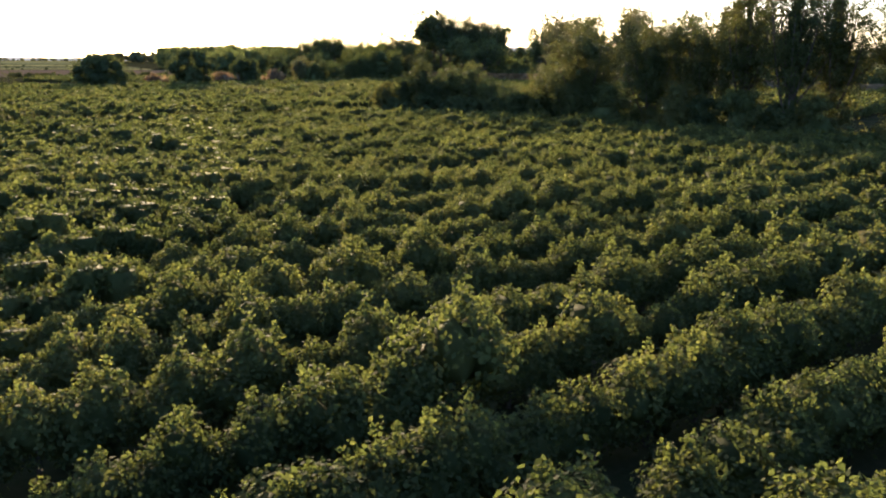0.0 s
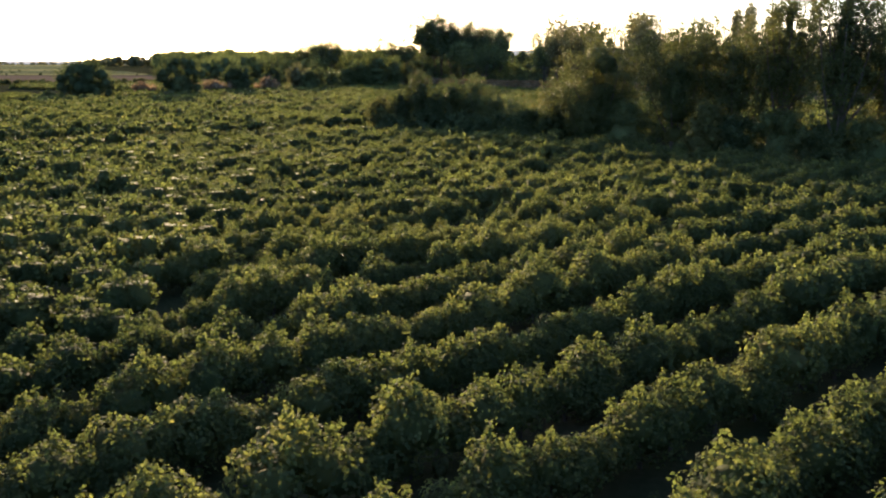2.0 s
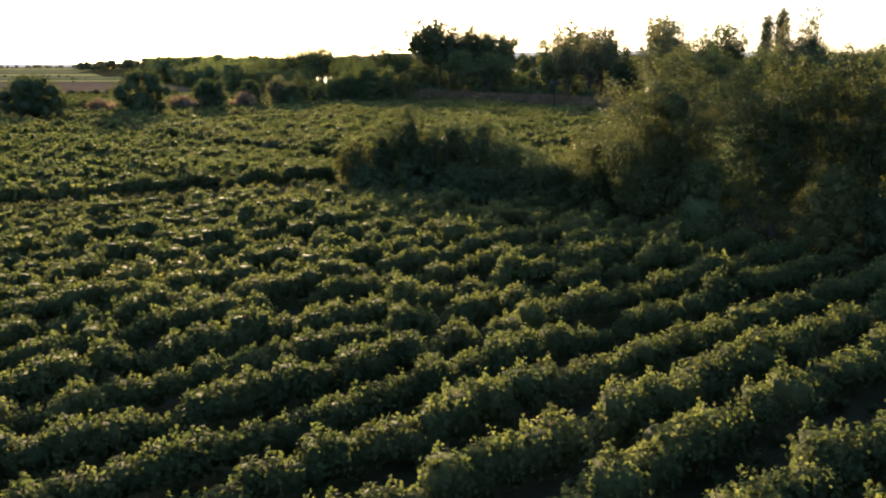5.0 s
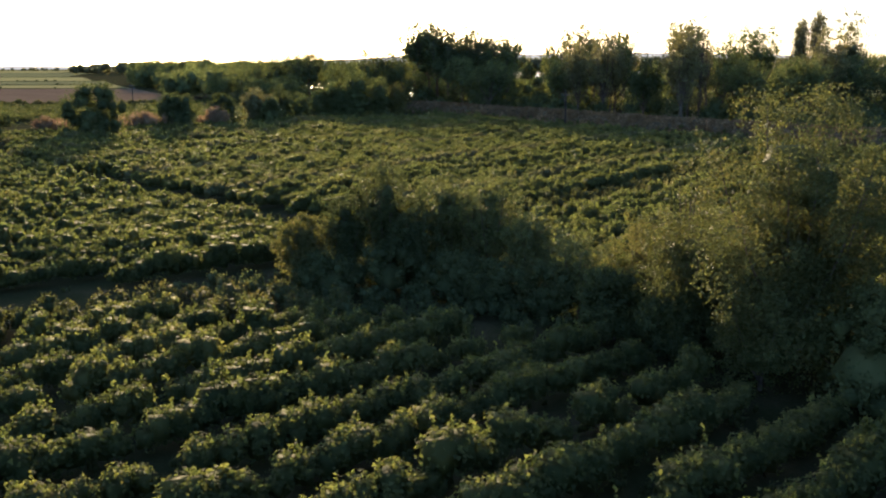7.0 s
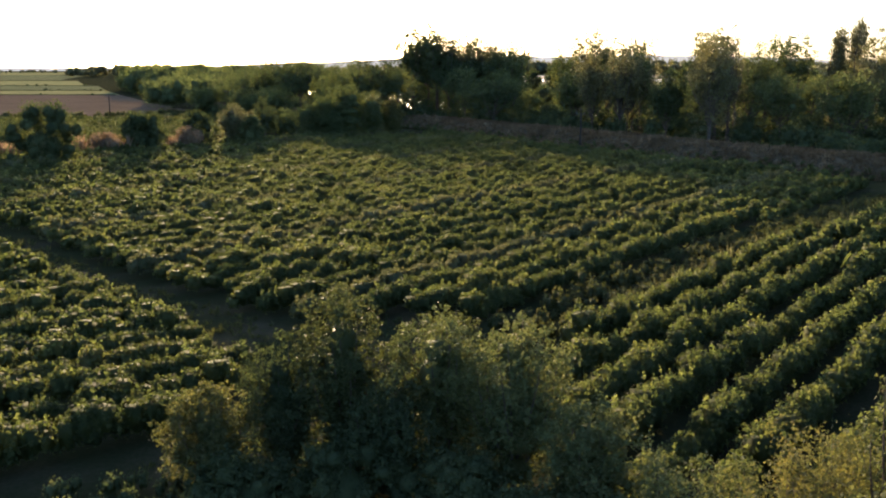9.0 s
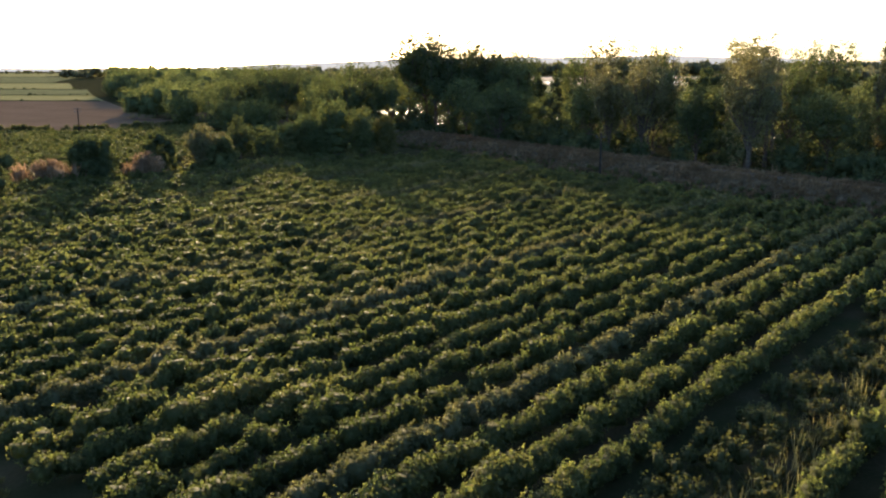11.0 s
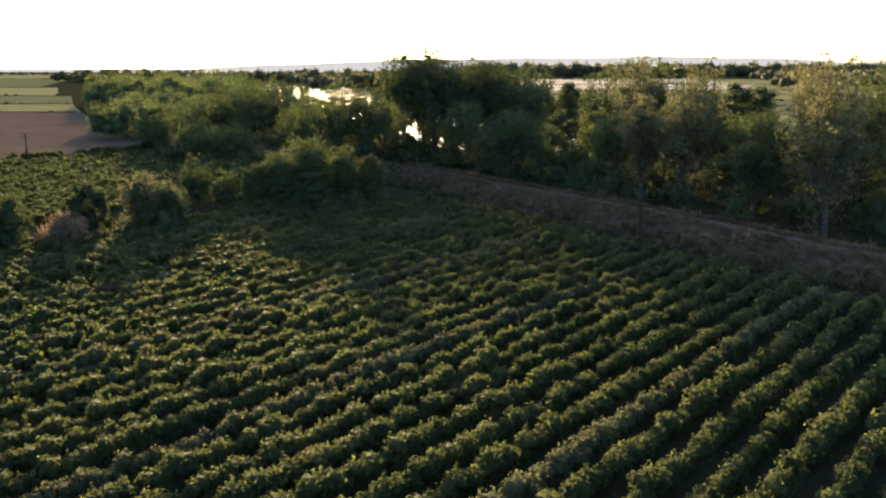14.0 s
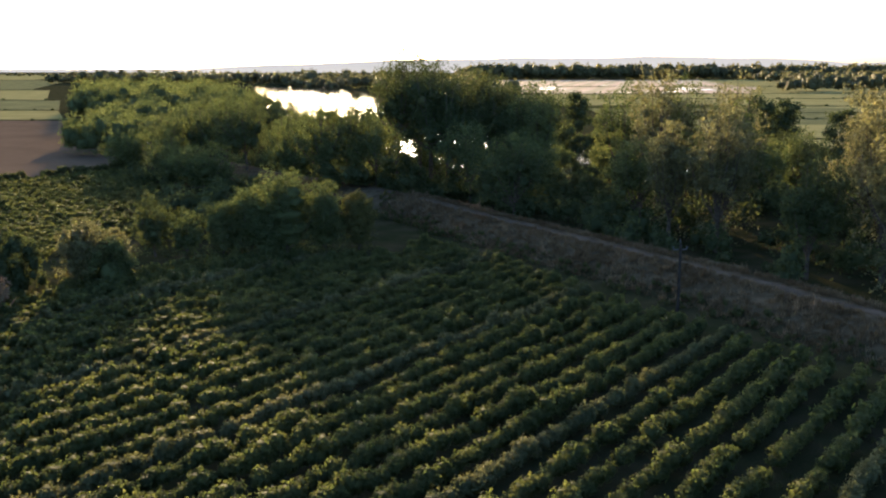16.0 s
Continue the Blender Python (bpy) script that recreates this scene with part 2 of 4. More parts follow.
def tube(path, radii, sides=6):
    """A tapering tube along a path."""
    path = np.array(path, float)
    v = []
    for k, p in enumerate(path):
        d = unit(path[min(k + 1, len(path) - 1)] - path[max(k - 1, 0)])
        a = unit(np.cross(d, (0.31, 0.95, 0.05)))
        b = np.cross(d, a)
        for i in range(sides):
            t = 2 * math.pi * i / sides
            v.append(p + radii[k] * (math.cos(t) * a + math.sin(t) * b))
    f = [[k * sides + i, k * sides + (i + 1) % sides, (k + 1) * sides + (i + 1) % sides, (k + 1) * sides + i] for k in range(len(path) - 1) for i in range(sides)]
    n = len(path) - 1
    for i in range(1, sides - 2, 2):
        f.append([n * sides, n * sides + i, n * sides + i + 1, n * sides + i + 2])
    return np.array(v), np.array(f)


def thing(name, label, category, group="", at=(0, 0, 0)):
    ob = new(name)
    ob.location = at
    return tagged(ob, label, category, group)


def part(name, mesh, parent, label=""):
    ob = new(name, mesh)
    ob.parent = parent
    return tagged(ob, label)


def inside(x, y, poly):
    """Which points lie in a polygon."""
    x, y, hit = np.asarray(x), np.asarray(y), np.zeros(np.shape(x), bool)
    for (x0, y0), (x1, y1) in zip(poly, poly[1:] + poly[:1]):
        cross = (y0 > y) != (y1 > y)
        hit ^= cross & (x < (x1 - x0) * (y - y0) / (y1 - y0 + 1e-12) + x0)
    return hit


def line_gap(x, y, line):
    """Distance of points from a broken line."""
    best = np.full(np.shape(x), 1e9)
    for (x0, y0), (x1, y1) in zip(line, line[1:]):
        dx, dy = x1 - x0, y1 - y0
        t = np.clip(((x - x0) * dx + (y - y0) * dy) / (dx * dx + dy * dy), 0, 1)
        best = np.minimum(best, np.hypot(x - x0 - t * dx, y - y0 - t * dy))
    return best


def scatter(poly, spacing, r):
    """Points strewn in a polygon, about spacing apart."""
    xs, ys = [p[0] for p in poly], [p[1] for p in poly]
    n = int((max(xs) - min(xs)) * (max(ys) - min(ys)) / spacing**2)
    x, y = r.uniform(min(xs), max(xs), n), r.uniform(min(ys), max(ys), n)
    k = inside(x, y, poly)
    return np.stack([x[k], y[k]], 1)


# ---------------------------------------------------------------- ground
LEVEE = [(150, 120), (88, 180), (64, 211), (51, 228.5), (41.5, 242), (34.5, 256), (28.2, 266.5), (18.2, 283), (8, 299), (-2, 317), (-14, 334), (-36, 358), (-95, 440)]
RIVER = [(110, 402), (70, 392), (30, 382), (2, 402), (-22, 470), (-40, 560), (-80, 650), (-112, 725), (-135, 900), (-190, 1100), (-260, 1420), (-180, 1450), (-90, 1180), (-40, 900), (0, 720), (25, 560), (50, 450), (75, 415), (110, 408)]
WATER_Z = -1.6


def ground_z(x, y):
    d = line_gap(x, y, LEVEE)
    z = 2.4 * np.clip((8.0 - d) / 6.0, 0, 1)
    z = z * z * (3 * 2.4 - 2 * z) / 2.4**2
    shore = line_gap(x, y, RIVER + RIVER[:1])
    wet = inside(x, y, RIVER)
    z = np.where(wet, -3.2 * np.clip(shore / 8, 0, 1) - 1.0, z - 1.0 * np.clip(1 - shore / 10, 0, 1) * (d > 9))
    lump = 0.06 * np.sin(x * 0.9 + 1.3 * np.sin(y * 0.53)) * np.sin(y * 0.77 + np.sin(x * 0.41))
    return z + lump * (np.abs(y) < 450)


def steps(edges):
    out = [edges[0][0]]
    for (a, b, s) in edges:
        out += list(np.linspace(a, b, max(2, int(round((b - a) / s)) + 1))[1:])
    return np.array(out)


gx = steps([(-4900, -900, 400), (-900, -200, 25), (-200, -60, 7), (-60, 110, 1.7), (110, 300, 9), (300, 900, 40), (900, 4900, 400)])
gy = steps([(-600, -40, 80), (-40, 190, 3), (190, 330, 1.7), (330, 480, 4), (480, 1500, 18), (1500, 4900, 300)])
GX, GY = np.meshgrid(gx, gy)
GZ = ground_z(GX, GY)
gi = np.arange(GX.size).reshape(GX.shape)
gq = np.stack([gi[:-1, :-1], gi[:-1, 1:], gi[1:, 1:], gi[1:, :-1]], -1).reshape(-1, 4)
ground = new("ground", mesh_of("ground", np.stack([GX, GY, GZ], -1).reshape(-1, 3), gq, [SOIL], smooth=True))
tagged(ground, "brown vineyard soil with weeds, flat to the horizon", "ground", kind="structure")


def sheet(name, outline, z, mat, label, category):
    """A flat piece of land or water."""
    bm = bmesh.new()
    bm.faces.new([bm.verts.new((x, y, z)) for x, y in outline])
    bmesh.ops.triangulate(bm, faces=bm.faces[:])
    bmesh.ops.recalc_face_normals(bm, faces=bm.faces[:])
    me = bpy.data.meshes.new(name)
    bm.to_mesh(me)
    bm.free()
    me.materials.append(mat)
    return tagged(new(name, me), label, category, kind="structure")


sheet("water", RIVER, WATER_Z, WATER, "still river water shining in low sun", "river")


def ribbon(name, line, widths, lift, mat, label, category):
    """A strip that follows the ground, such as a track."""
    fine = []
    for (x0, y0), (x1, y1) in zip(line, line[1:]):
        n = max(2, int(math.hypot(x1 - x0, y1 - y0) / 1.2))
        fine += [(x0 + (x1 - x0) * k / n, y0 + (y1 - y0) * k / n) for k in range(n)]
    fine = np.array(fine + [line[-1]], float)
    for _ in range(30):
        fine[1:-1] = (fine[:-2] + 2 * fine[1:-1] + fine[2:]) / 4
    d = unit(np.gradient(fine, axis=0))
    side = np.stack([d[:, 1], -d[:, 0]], 1)
    cols = np.linspace(-widths / 2, widths / 2, 5)
    wob = 0.25 * np.sin(np.arange(len(fine)) * 0.7)[:, None]
    rows = []
    for k, c in enumerate(cols):
        p = fine + side * (c + (wob if k in (0, 4) else 0))
        rows.append(np.stack([p[:, 0], p[:, 1], ground_z(p[:, 0], p[:, 1]) + lift], 1))
    v = np.stack(rows, 1)
    i = np.arange(v.shape[0] * 5).reshape(-1, 5)
    q = np.stack([i[:-1, :-1], i[:-1, 1:], i[1:, 1:], i[1:, :-1]], -1).reshape(-1, 4)
    return tagged(new(name, mesh_of(name, v.reshape(-1, 3), q, [mat], smooth=True)), label, category, kind="structure")


ribbon("track", LEVEE, 1.5, 0.05, TRACK, "dusty farm track along the crest of the dyke", "track")

# fields beyond the vineyard
sheet("ploughed_field", [(-420, 350), (-95, 362), (-76, 396), (-120, 470), (-175, 590), (-420, 600)], 0.12, PLOUGHED, "bare ploughed brown field beyond a hedge", "field")
sheet("crop_field", [(-620, 606), (-178, 596), (-220, 690), (-620, 700)], 0.12, RICE_FIELD, "ripening crop field in pale strips", "field")
sheet("crop_field", [(-800, 706), (-222, 696), (-285, 850), (-800, 860)], 0.12, GREEN_FIELD, "flat green crop field with narrow banks", "field")
sheet("crop_field", [(-1100, 870), (-300, 862), (-420, 1150), (-1100, 1180)], 0.12, RICE_FIELD, "ripening crop field in pale strips", "field")
sheet("crop_field", [(-2500, 1190), (-450, 1170), (-700, 1900), (-2500, 1950)], 0.12, GREEN_FIELD, "flat green crop field with narrow banks", "field")
sheet("crop_field", [(-4000, 2000), (-800, 1960), (-1000, 3200), (-4000, 3300)], 0.12, RICE_FIELD, "ripening crop field in pale strips", "field")
sheet("crop_field", [(80, 560), (420, 560), (420, 740), (88, 720)], 0.12, GREEN_FIELD, "flat green crop field beyond the river", "field")
sheet("crop_field", [(70, 760), (700, 780), (700, 1020), (60, 1000)], 0.12, RICE_FIELD, "ripening crop field beyond the river", "field")
sheet("crop_field", [(428, 560), (1400, 580), (1400, 765), (428, 745)], 0.12, RICE_FIELD, "ripening crop field beyond the river", "field")
sheet("crop_field", [(708, 780), (1500, 790), (1500, 1050), (708, 1025)], 0.12, GREEN_FIELD, "flat green crop field beyond the river", "field")
sheet("crop_field", [(125, 432), (1600, 432), (1600, 1975), (300, 1975), (250, 1030), (150, 600), (84, 556)], 0.06, RICE_FIELD, "ripening crop field beyond the river", "field")
sheet("rice_field", [(50, 1030), (290, 1030), (400, 1330), (60, 1330)], 0.12, FLOODED, "green flooded rice field beyond the river", "field")
sheet("stubble_field", [(50, 1350), (380, 1350), (500, 1960), (40, 1960)], 0.12, FLOODED, "pale flooded stubble field shining in low sun", "field")
sheet("crop_field", [(420, 1060), (1500, 1080), (1500, 1250), (440, 1230)], 0.12, RICE_FIELD, "ripening crop field beyond the river", "field")


def hill(name, x0, x1, y, height, seed, slope=30):
    """A long low ridge on the horizon."""
    r = np.random.default_rng(seed)
    xs = np.linspace(x0, x1, 90)
    t = np.linspace(0, 1, 90)
    prof = height * np.clip(t * slope, 0, 1) * np.sin(np.pi * t) ** 0.22 * (0.86 + 0.09 * np.sin(t * 9 + r.uniform(0, 6)) + 0.03 * np.sin(t * 37) + 0.012 * np.sin(t * 83))
    rows = [np.stack([xs, np.full(90, y + dy), prof * k - 2], 1) for dy, k in ((-260, 0), (-120, 0.55), (0, 1), (200, 0.4), (300, 0))]
    v = np.stack(rows, 1)
    i = np.arange(450).reshape(90, 5)
    q = np.stack([i[:-1, :-1], i[1:, :-1], i[1:, 1:], i[:-1, 1:]], -1).reshape(-1, 4)
    tagged(new(name, mesh_of(name, v.reshape(-1, 3), q, [HILL_GLOW], smooth=True)), "low hills on the far horizon, glowing pale grey for haze", "hills", kind="structure")


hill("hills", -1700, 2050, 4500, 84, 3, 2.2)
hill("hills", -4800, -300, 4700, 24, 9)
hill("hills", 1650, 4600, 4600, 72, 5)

# ---------------------------------------------------------------- vineyard
def vine_shape(r, count, size, lobes=5, shoots=4, ball=False):
    """The foliage of one bushy vine, about 1.5 m high, its row along x."""
    cs, rad = [], []
    for k in range(lobes):
        x = (k + 0.5) / lobes * 1.35 - 0.675 + r.uniform(-0.15, 0.15)
        bulge = 1 - 0.5 * x * x
        cs.append((x, r.uniform(-0.2, 0.2), r.uniform(0.55, 1.04) * bulge))
        rad.append((r.uniform(0.34, 0.52), r.uniform(0.45, 0.65) * bulge, r.uniform(0.40, 0.55) * bulge))
    cs, rad = np.array(cs), np.array(rad)
    k = r.integers(0, lobes, count)
    d = unit(r.normal(size=(count, 3)) + (0, 0, 0.5))
    p = cs[k] + d * rad[k] * r.uniform(0.78, 1.16, (count, 1))
    nrm = unit(d * 0.8 + (0, 0, 0.35) + 0.5 * r.normal(size=(count, 3)))
    depth = np.linalg.norm((p[:, None] - cs[None]) / rad[None], axis=2).min(1)
    seen = (depth > 0.78) & (p[:, 2] > 0.22)
    p, nrm = p[seen], nrm[seen]
    tall = []
    for _ in range(shoots):
        j = r.integers(0, lobes)
        base = cs[j] + rad[j] * (r.uniform(-0.6, 0.6), r.uniform(-0.6, 0.6), 0.8)
        lean = np.array((r.uniform(-0.35, 0.35), r.uniform(-0.35, 0.35), 1.0))
        m = max(3, int(count / 80))
        tall.append(base + lean * np.linspace(0.02, r.uniform(0.14, 0.36), m)[:, None] + 0.045 * r.normal(size=(m, 3)))
    if tall:
        tall = np.concatenate(tall)
        p, nrm = np.concatenate([p, tall]), np.concatenate([nrm, unit(r.normal(size=tall.shape) + (0, 0, 0.4))])
    keep = p[:, 2] > 0.1
    return join([(leaves if ball else small_leaves)(p[keep], nrm[keep], size, r)] + [(core if ball else rough_core)(c, q * (0.66 if ball else 0.8), r) for c, q in zip(cs, rad)])


def vine_stock(r):
    """The gnarled stem of a vine with two arms."""
    out = [tube([(0, 0, -0.1), (0.04, 0.02, 0.25), (-0.02, 0.0, 0.55)], [0.055, 0.045, 0.04], 5)]
    for s in (-1, 1):
        out.append(tube([(-0.02, 0, 0.52), (0.3 * s, 0.03, 0.68), (0.7 * s, 0.0, 0.78)], [0.03, 0.022, 0.012], 5))
    return join(out)


def near(x, y):
    """About how close the flight line comes to a place of the vineyard that it looks at."""
    high = np.interp(y, [0, 20, 60, 100, 150, 200, 250, 300], [5.2, 5.2, 8.6, 11.5, 14.5, 18.8, 22.5, 24.0])
    return np.maximum(2.24 * high, np.abs(x) * 2.1)


def rows_in(poly, angle, gap, step, r, holes=0.03, first=0.0):
    """Places of vines in rows that run at an angle from +y towards +x; one row passes at the distance first from the origin. The third number is the row's count from there."""
    a = radians(angle)
    d, n = np.array((math.sin(a), math.cos(a))), np.array((math.cos(a), -math.sin(a)))
    pts = np.array(poly)
    us, vs = pts @ d, pts @ n
    out = []
    for k in range(math.floor((vs.min() - first) / gap), math.ceil((vs.max() - first) / gap) + 1):
        v = first + k * gap
        u = np.arange(us.min(), us.max(), step) + r.uniform(0, step)
        u = u + r.normal(0, 0.13, len(u))
        p = u[:, None] * d + v * n + r.normal(0, 0.06, (len(u), 2)) + 0.12 * np.sin(u * 0.11 + v)[:, None] * n
        p = p[(r.uniform(size=len(u)) > holes) & inside(p[:, 0], p[:, 1], poly)]
        out.append(np.column_stack([p, np.full(len(p), k)]))
    return np.concatenate(out)


def put(shape, x, y, turn, size, tall):
    v, f = shape
    c, s = math.cos(turn), math.sin(turn)
    w = np.empty_like(v)
    w[:, 0] = x + size * (c * v[:, 0] - s * v[:, 1])
    w[:, 1] = y + size * (s * v[:, 0] + c * v[:, 1])
    w[:, 2] = tall * v[:, 2]
    return w, f


BLOCK_A = [(-62, 0), (38, 0), (58, 50), (44, 70), (26, 83), (13, 96), (6, 106), (-7, 110), (-14, 110.5), (-31, 101), (-62, 78)]
BLOCK_A2 = [(-16, 119), (-9.5, 124), (-9.8, 132), (-19, 143), (-28, 152), (-43, 170), (-61, 191), (-96, 224), (-110, 190), (-70, 88), (-32, 110)]
BLOCK_B = [(-8.4, 138.6), (-21.4, 151.6), (-33.4, 164.6), (-42.4, 173), (-58.5, 191.5), (-76, 226), (-58, 243), (-42, 259), (-33, 275), (-24, 279), (-6, 280), (-1, 288), (9, 275), (18, 257), (27, 243), (36, 229), (48, 212), (53, 201), (9.6, 146.5), (6.0, 141.5), (-1, 138.4)]
BLOCK_C = [(5.4, 119), (5.2, 129.5), (9, 137.8), (16, 147), (24, 157), (46, 181), (62, 194.5), (80, 172), (62, 130), (40, 103), (26, 101), (18, 110), (12, 116.5), (6.5, 115.8)]
BLOCK_D = [(-60, 262), (-44, 290), (-50, 330), (-74, 388), (-97, 354), (-150, 345), (-130, 290)]

v_rng = np.random.default_rng(11)
FINE = [vine_shape(v_rng, 2900, 0.078, 7, 8, True) for _ in range(12)]
MIDDLE = [vine_shape(v_rng, 1100, 0.100, 6, 6) for _ in range(14)]
MEDIUM = [vine_shape(v_rng, 800, 0.108, 6, 5) for _ in range(14)]
COARSE = [vine_shape(v_rng, 430, 0.132, 5, 3) for _ in range(16)]
FAR = [vine_shape(v_rng, 90, 0.28, 3, 0) for _ in range(12)]
STOCK = mesh_of("stem", *vine_stock(v_rng), [BARK])
FINE_MESH = [mesh_of("canopy", v, f, [VINE]) for v, f in FINE]

bush = []                            # x, y, turn, size, height, block, row
VINE_BLOCKS = [                      # outline, direction of the rows, gap, step in the row, height, place of one row
    (BLOCK_A, 48.5, 2.73, 1.36, 1.0, -30.85),
    (BLOCK_A2, 53, 2.65, 1.35, 1.05, -110.6),
    (BLOCK_B, 37.75, 2.568, 1.26, 1.08, -89.2),
    (BLOCK_C, 37.75, 2.574, 1.15, 1.2, -66.05),
    (BLOCK_D, 48, 2.45, 1.7, 0.8, 0.0)]
for block, (poly, angle, gap, step, tall, first) in enumerate(VINE_BLOCKS):
    p = rows_in(poly, angle, gap, step, v_rng, 0.03, first)
    p = p[np.abs(p[:, 0]) < 0.52 * p[:, 1] + 8]
    for x, y, row in p:
        grow = (1.08 if block in (1, 2, 3) else 1.05) + 0.16 * noise.noise((x * 0.08, y * 0.08, block)) + v_rng.normal(0, 0.12)
        bush.append((x, y, radians(90 - angle) + math.pi * v_rng.integers(0, 2) + v_rng.normal(0, 0.1), max(0.6, grow), max(0.55, grow * tall + v_rng.normal(0, 0.07)), block, row))
bush = np.array(bush)
gap_to = near(bush[:, 0], bush[:, 1])
order = np.argsort(gap_to + 0.02 * bush[:, 1])
singles = set(order[:300].tolist())
groups = {}
pale_row = (bush[:, 5] == 2) & (bush[:, 6] % 7 == 6)     # every seventh row is another, paler sort
for k in order:
    x, y, turn, size, tall, block, row = bush[k]
    if k in singles:
        vine = thing("grapevine", "bushy green grapevine in a dense vineyard row", "grapevine", "vines in the rows")
        vine.matrix_world = Matrix.Translation((x, y, 0)) @ Matrix.Rotation(turn, 4, "Z") @ Matrix.Diagonal((size, size, tall, 1))
        part("stem", STOCK, vine, "gnarled brown vine stem")
        part("canopy", FINE_MESH[int(v_rng.integers(0, 12))], vine)
        continue
    g = gap_to[k]
    pick = MIDDLE if g < 23 else MEDIUM if g < 34 else COARSE if g < 56 else FAR
    groups.setdefault((int(block), "pale" if pale_row[k] else "a" if g < 27 else "b"), []).append(put(pick[int(v_rng.integers(0, len(pick)))], x, y, turn, size, tall))
for (block, sort), shapes in groups.items():
    v, f = join(shapes)
    tagged(new("vine_rows", mesh_of("vine_rows", v, f, [PALE_VINE if sort == "pale" else VINE])), "single rows of paler grey-green vines" if sort == "pale" else "long rows of bushy green grapevines", "vineyard", "vineyard rows", "stuff")

# ---------------------------------------------------------------- trees


def tree(name, x, y, height, spread, label, mat=TREE, base=0.2, count=2500, size=0.4, clumps=22, style="round", seed=0, cores=0.6, category="tree", z=None):
    """A tree or tall shrub: trunk, limbs and a crown of leaf clumps with an uneven outline."""
    r = np.random.default_rng(1000 + seed)
    ground_here = float(ground_z(np.array([x]), np.array([y]))[0]) if z is None else z
    ob = thing(name, label, category, at=(x, y, ground_here))
    h, low = height, height * base
    cs, rad = [], []
    boughs = max(7, clumps // 5)
    turn_of = 2.4 * np.arange(boughs) + r.uniform(0, 6.28) + r.normal(0, 0.3, boughs)
    reach_of = r.uniform(0.6, 1.08, boughs)
    for k in range(clumps):
        t = (k + r.uniform(0, 1)) / clumps
        zc = low + (h - low) * (0.08 + 0.84 * t)
        if style == "column":
            w = spread * (0.35 + 0.65 * math.sin(math.pi * min(1, 0.12 + 0.9 * t)))
            size_k = spread * r.uniform(0.45, 0.7)
            rr = size_k * np.array((0.8, 0.8, 1.7))
            dist = w * r.uniform(0, 0.55)
        elif style == "shrub":
            w = spread * math.sqrt(max(0.05, 1 - (max(0.0, t - 0.15) / 0.9) ** 2))
            rr = spread * r.uniform(0.16, 0.32) * np.array((1, 1, r.uniform(0.8, 1.3)))
            dist = w * math.sqrt(r.uniform(0.0, 0.85))
        else:
            bough = k % boughs
            t = (bough + 0.5) / boughs
            w = spread * reach_of[bough] * math.sqrt(max(0.12, 1 - ((t - 0.40) / 0.66) ** 2))
            along = r.uniform(0.25, 1.0)
            rr = spread * r.uniform(0.17, 0.31) * np.array((1, 1, r.uniform(0.7, 1.0)))
            dist = w * along
            zc = low + (h - low) * (0.04 + 0.80 * t + 0.14 * along) + r.normal(0, 0.02 * h)
        a = turn_of[bough] + r.normal(0, 0.22) if style == "round" else r.uniform(0, 2 * math.pi)
        zc = min(zc, h - rr[2] * 0.95)
        cs.append((dist * math.cos(a), dist * math.sin(a), max(zc, rr[2] * 0.7)))
        rad.append(rr)
    cs, rad = np.array(cs), np.array(rad)
    lift = (h - low * 0.5) / ((cs[:, 2] + rad[:, 2]).max() - low * 0.5)
    cs[:, 2] = low * 0.5 + (cs[:, 2] - low * 0.5) * lift
    cs[:, 2] = np.maximum(cs[:, 2], rad[:, 2] * 0.6)
    k = r.choice(len(cs), count, p=(rad.prod(1) ** 0.67) / (rad.prod(1) ** 0.67).sum())
    d = unit(r.normal(size=(count, 3)) + (0, 0, 0.25))
    p = cs[k] + d * rad[k] * np.clip(0.85 + 0.28 * r.normal(size=(count, 1)), 0.3, 1.6)
    if style == "round":
        fill = count // 2
        q = unit(r.normal(size=(fill, 3))) * (r.uniform(0, 1, (fill, 1)) ** 0.4)
        mid = low + 0.52 * (h - low)
        q = q * (0.78 * spread, 0.78 * spread, 0.46 * (h - low)) + (0, 0, mid)
        p, d = np.concatenate([p, q]), np.concatenate([d, unit(q - (0, 0, mid))])
    sprays, each = len(cs) * 2, max(6, count // (len(cs) * 9))
    pick = r.integers(0, len(cs), sprays)
    out = unit(r.normal(size=(sprays, 3)) * (1, 1, 0.5) + (0, 0, 0.7))
    start = cs[pick] + out * rad[pick] * 0.7
    reach = spread * r.uniform(0.10, 0.26, (sprays, 1, 1)) * np.linspace(0, 1, each)[None, :, None]
    twig = (start[:, None] + out[:, None] * reach + r.normal(size=(sprays, each, 3)) * (0.35 * size + 0.012 * spread)).reshape(-1, 3)
    p = np.concatenate([p, twig])
    d = np.concatenate([d, np.repeat(out, each, 0)])
    nrm = unit(0.5 * d + (0, 0, 0.25) + 0.8 * r.normal(size=p.shape))
    keep = (p[:, 2] > 0.1) & (p[:, 2] < h * 1.04)
    blocks = [small_leaves(p[keep], nrm[keep], size, r)]
    if cores:
        blocks += [core(c, q * cores, r) for c, q in zip(cs, rad)]
        if style == "shrub":
            blocks.append(core((0, 0, 0.3 * h), (spread * 0.5, spread * 0.5, 0.3 * h), r))
    v, f = join(blocks)
    thick = max(0.05, (0.010 if style == "shrub" else 0.019) * h)
    top = low + 0.55 * (h - low)
    lean = r.normal(0, 0.03 * h, 2)
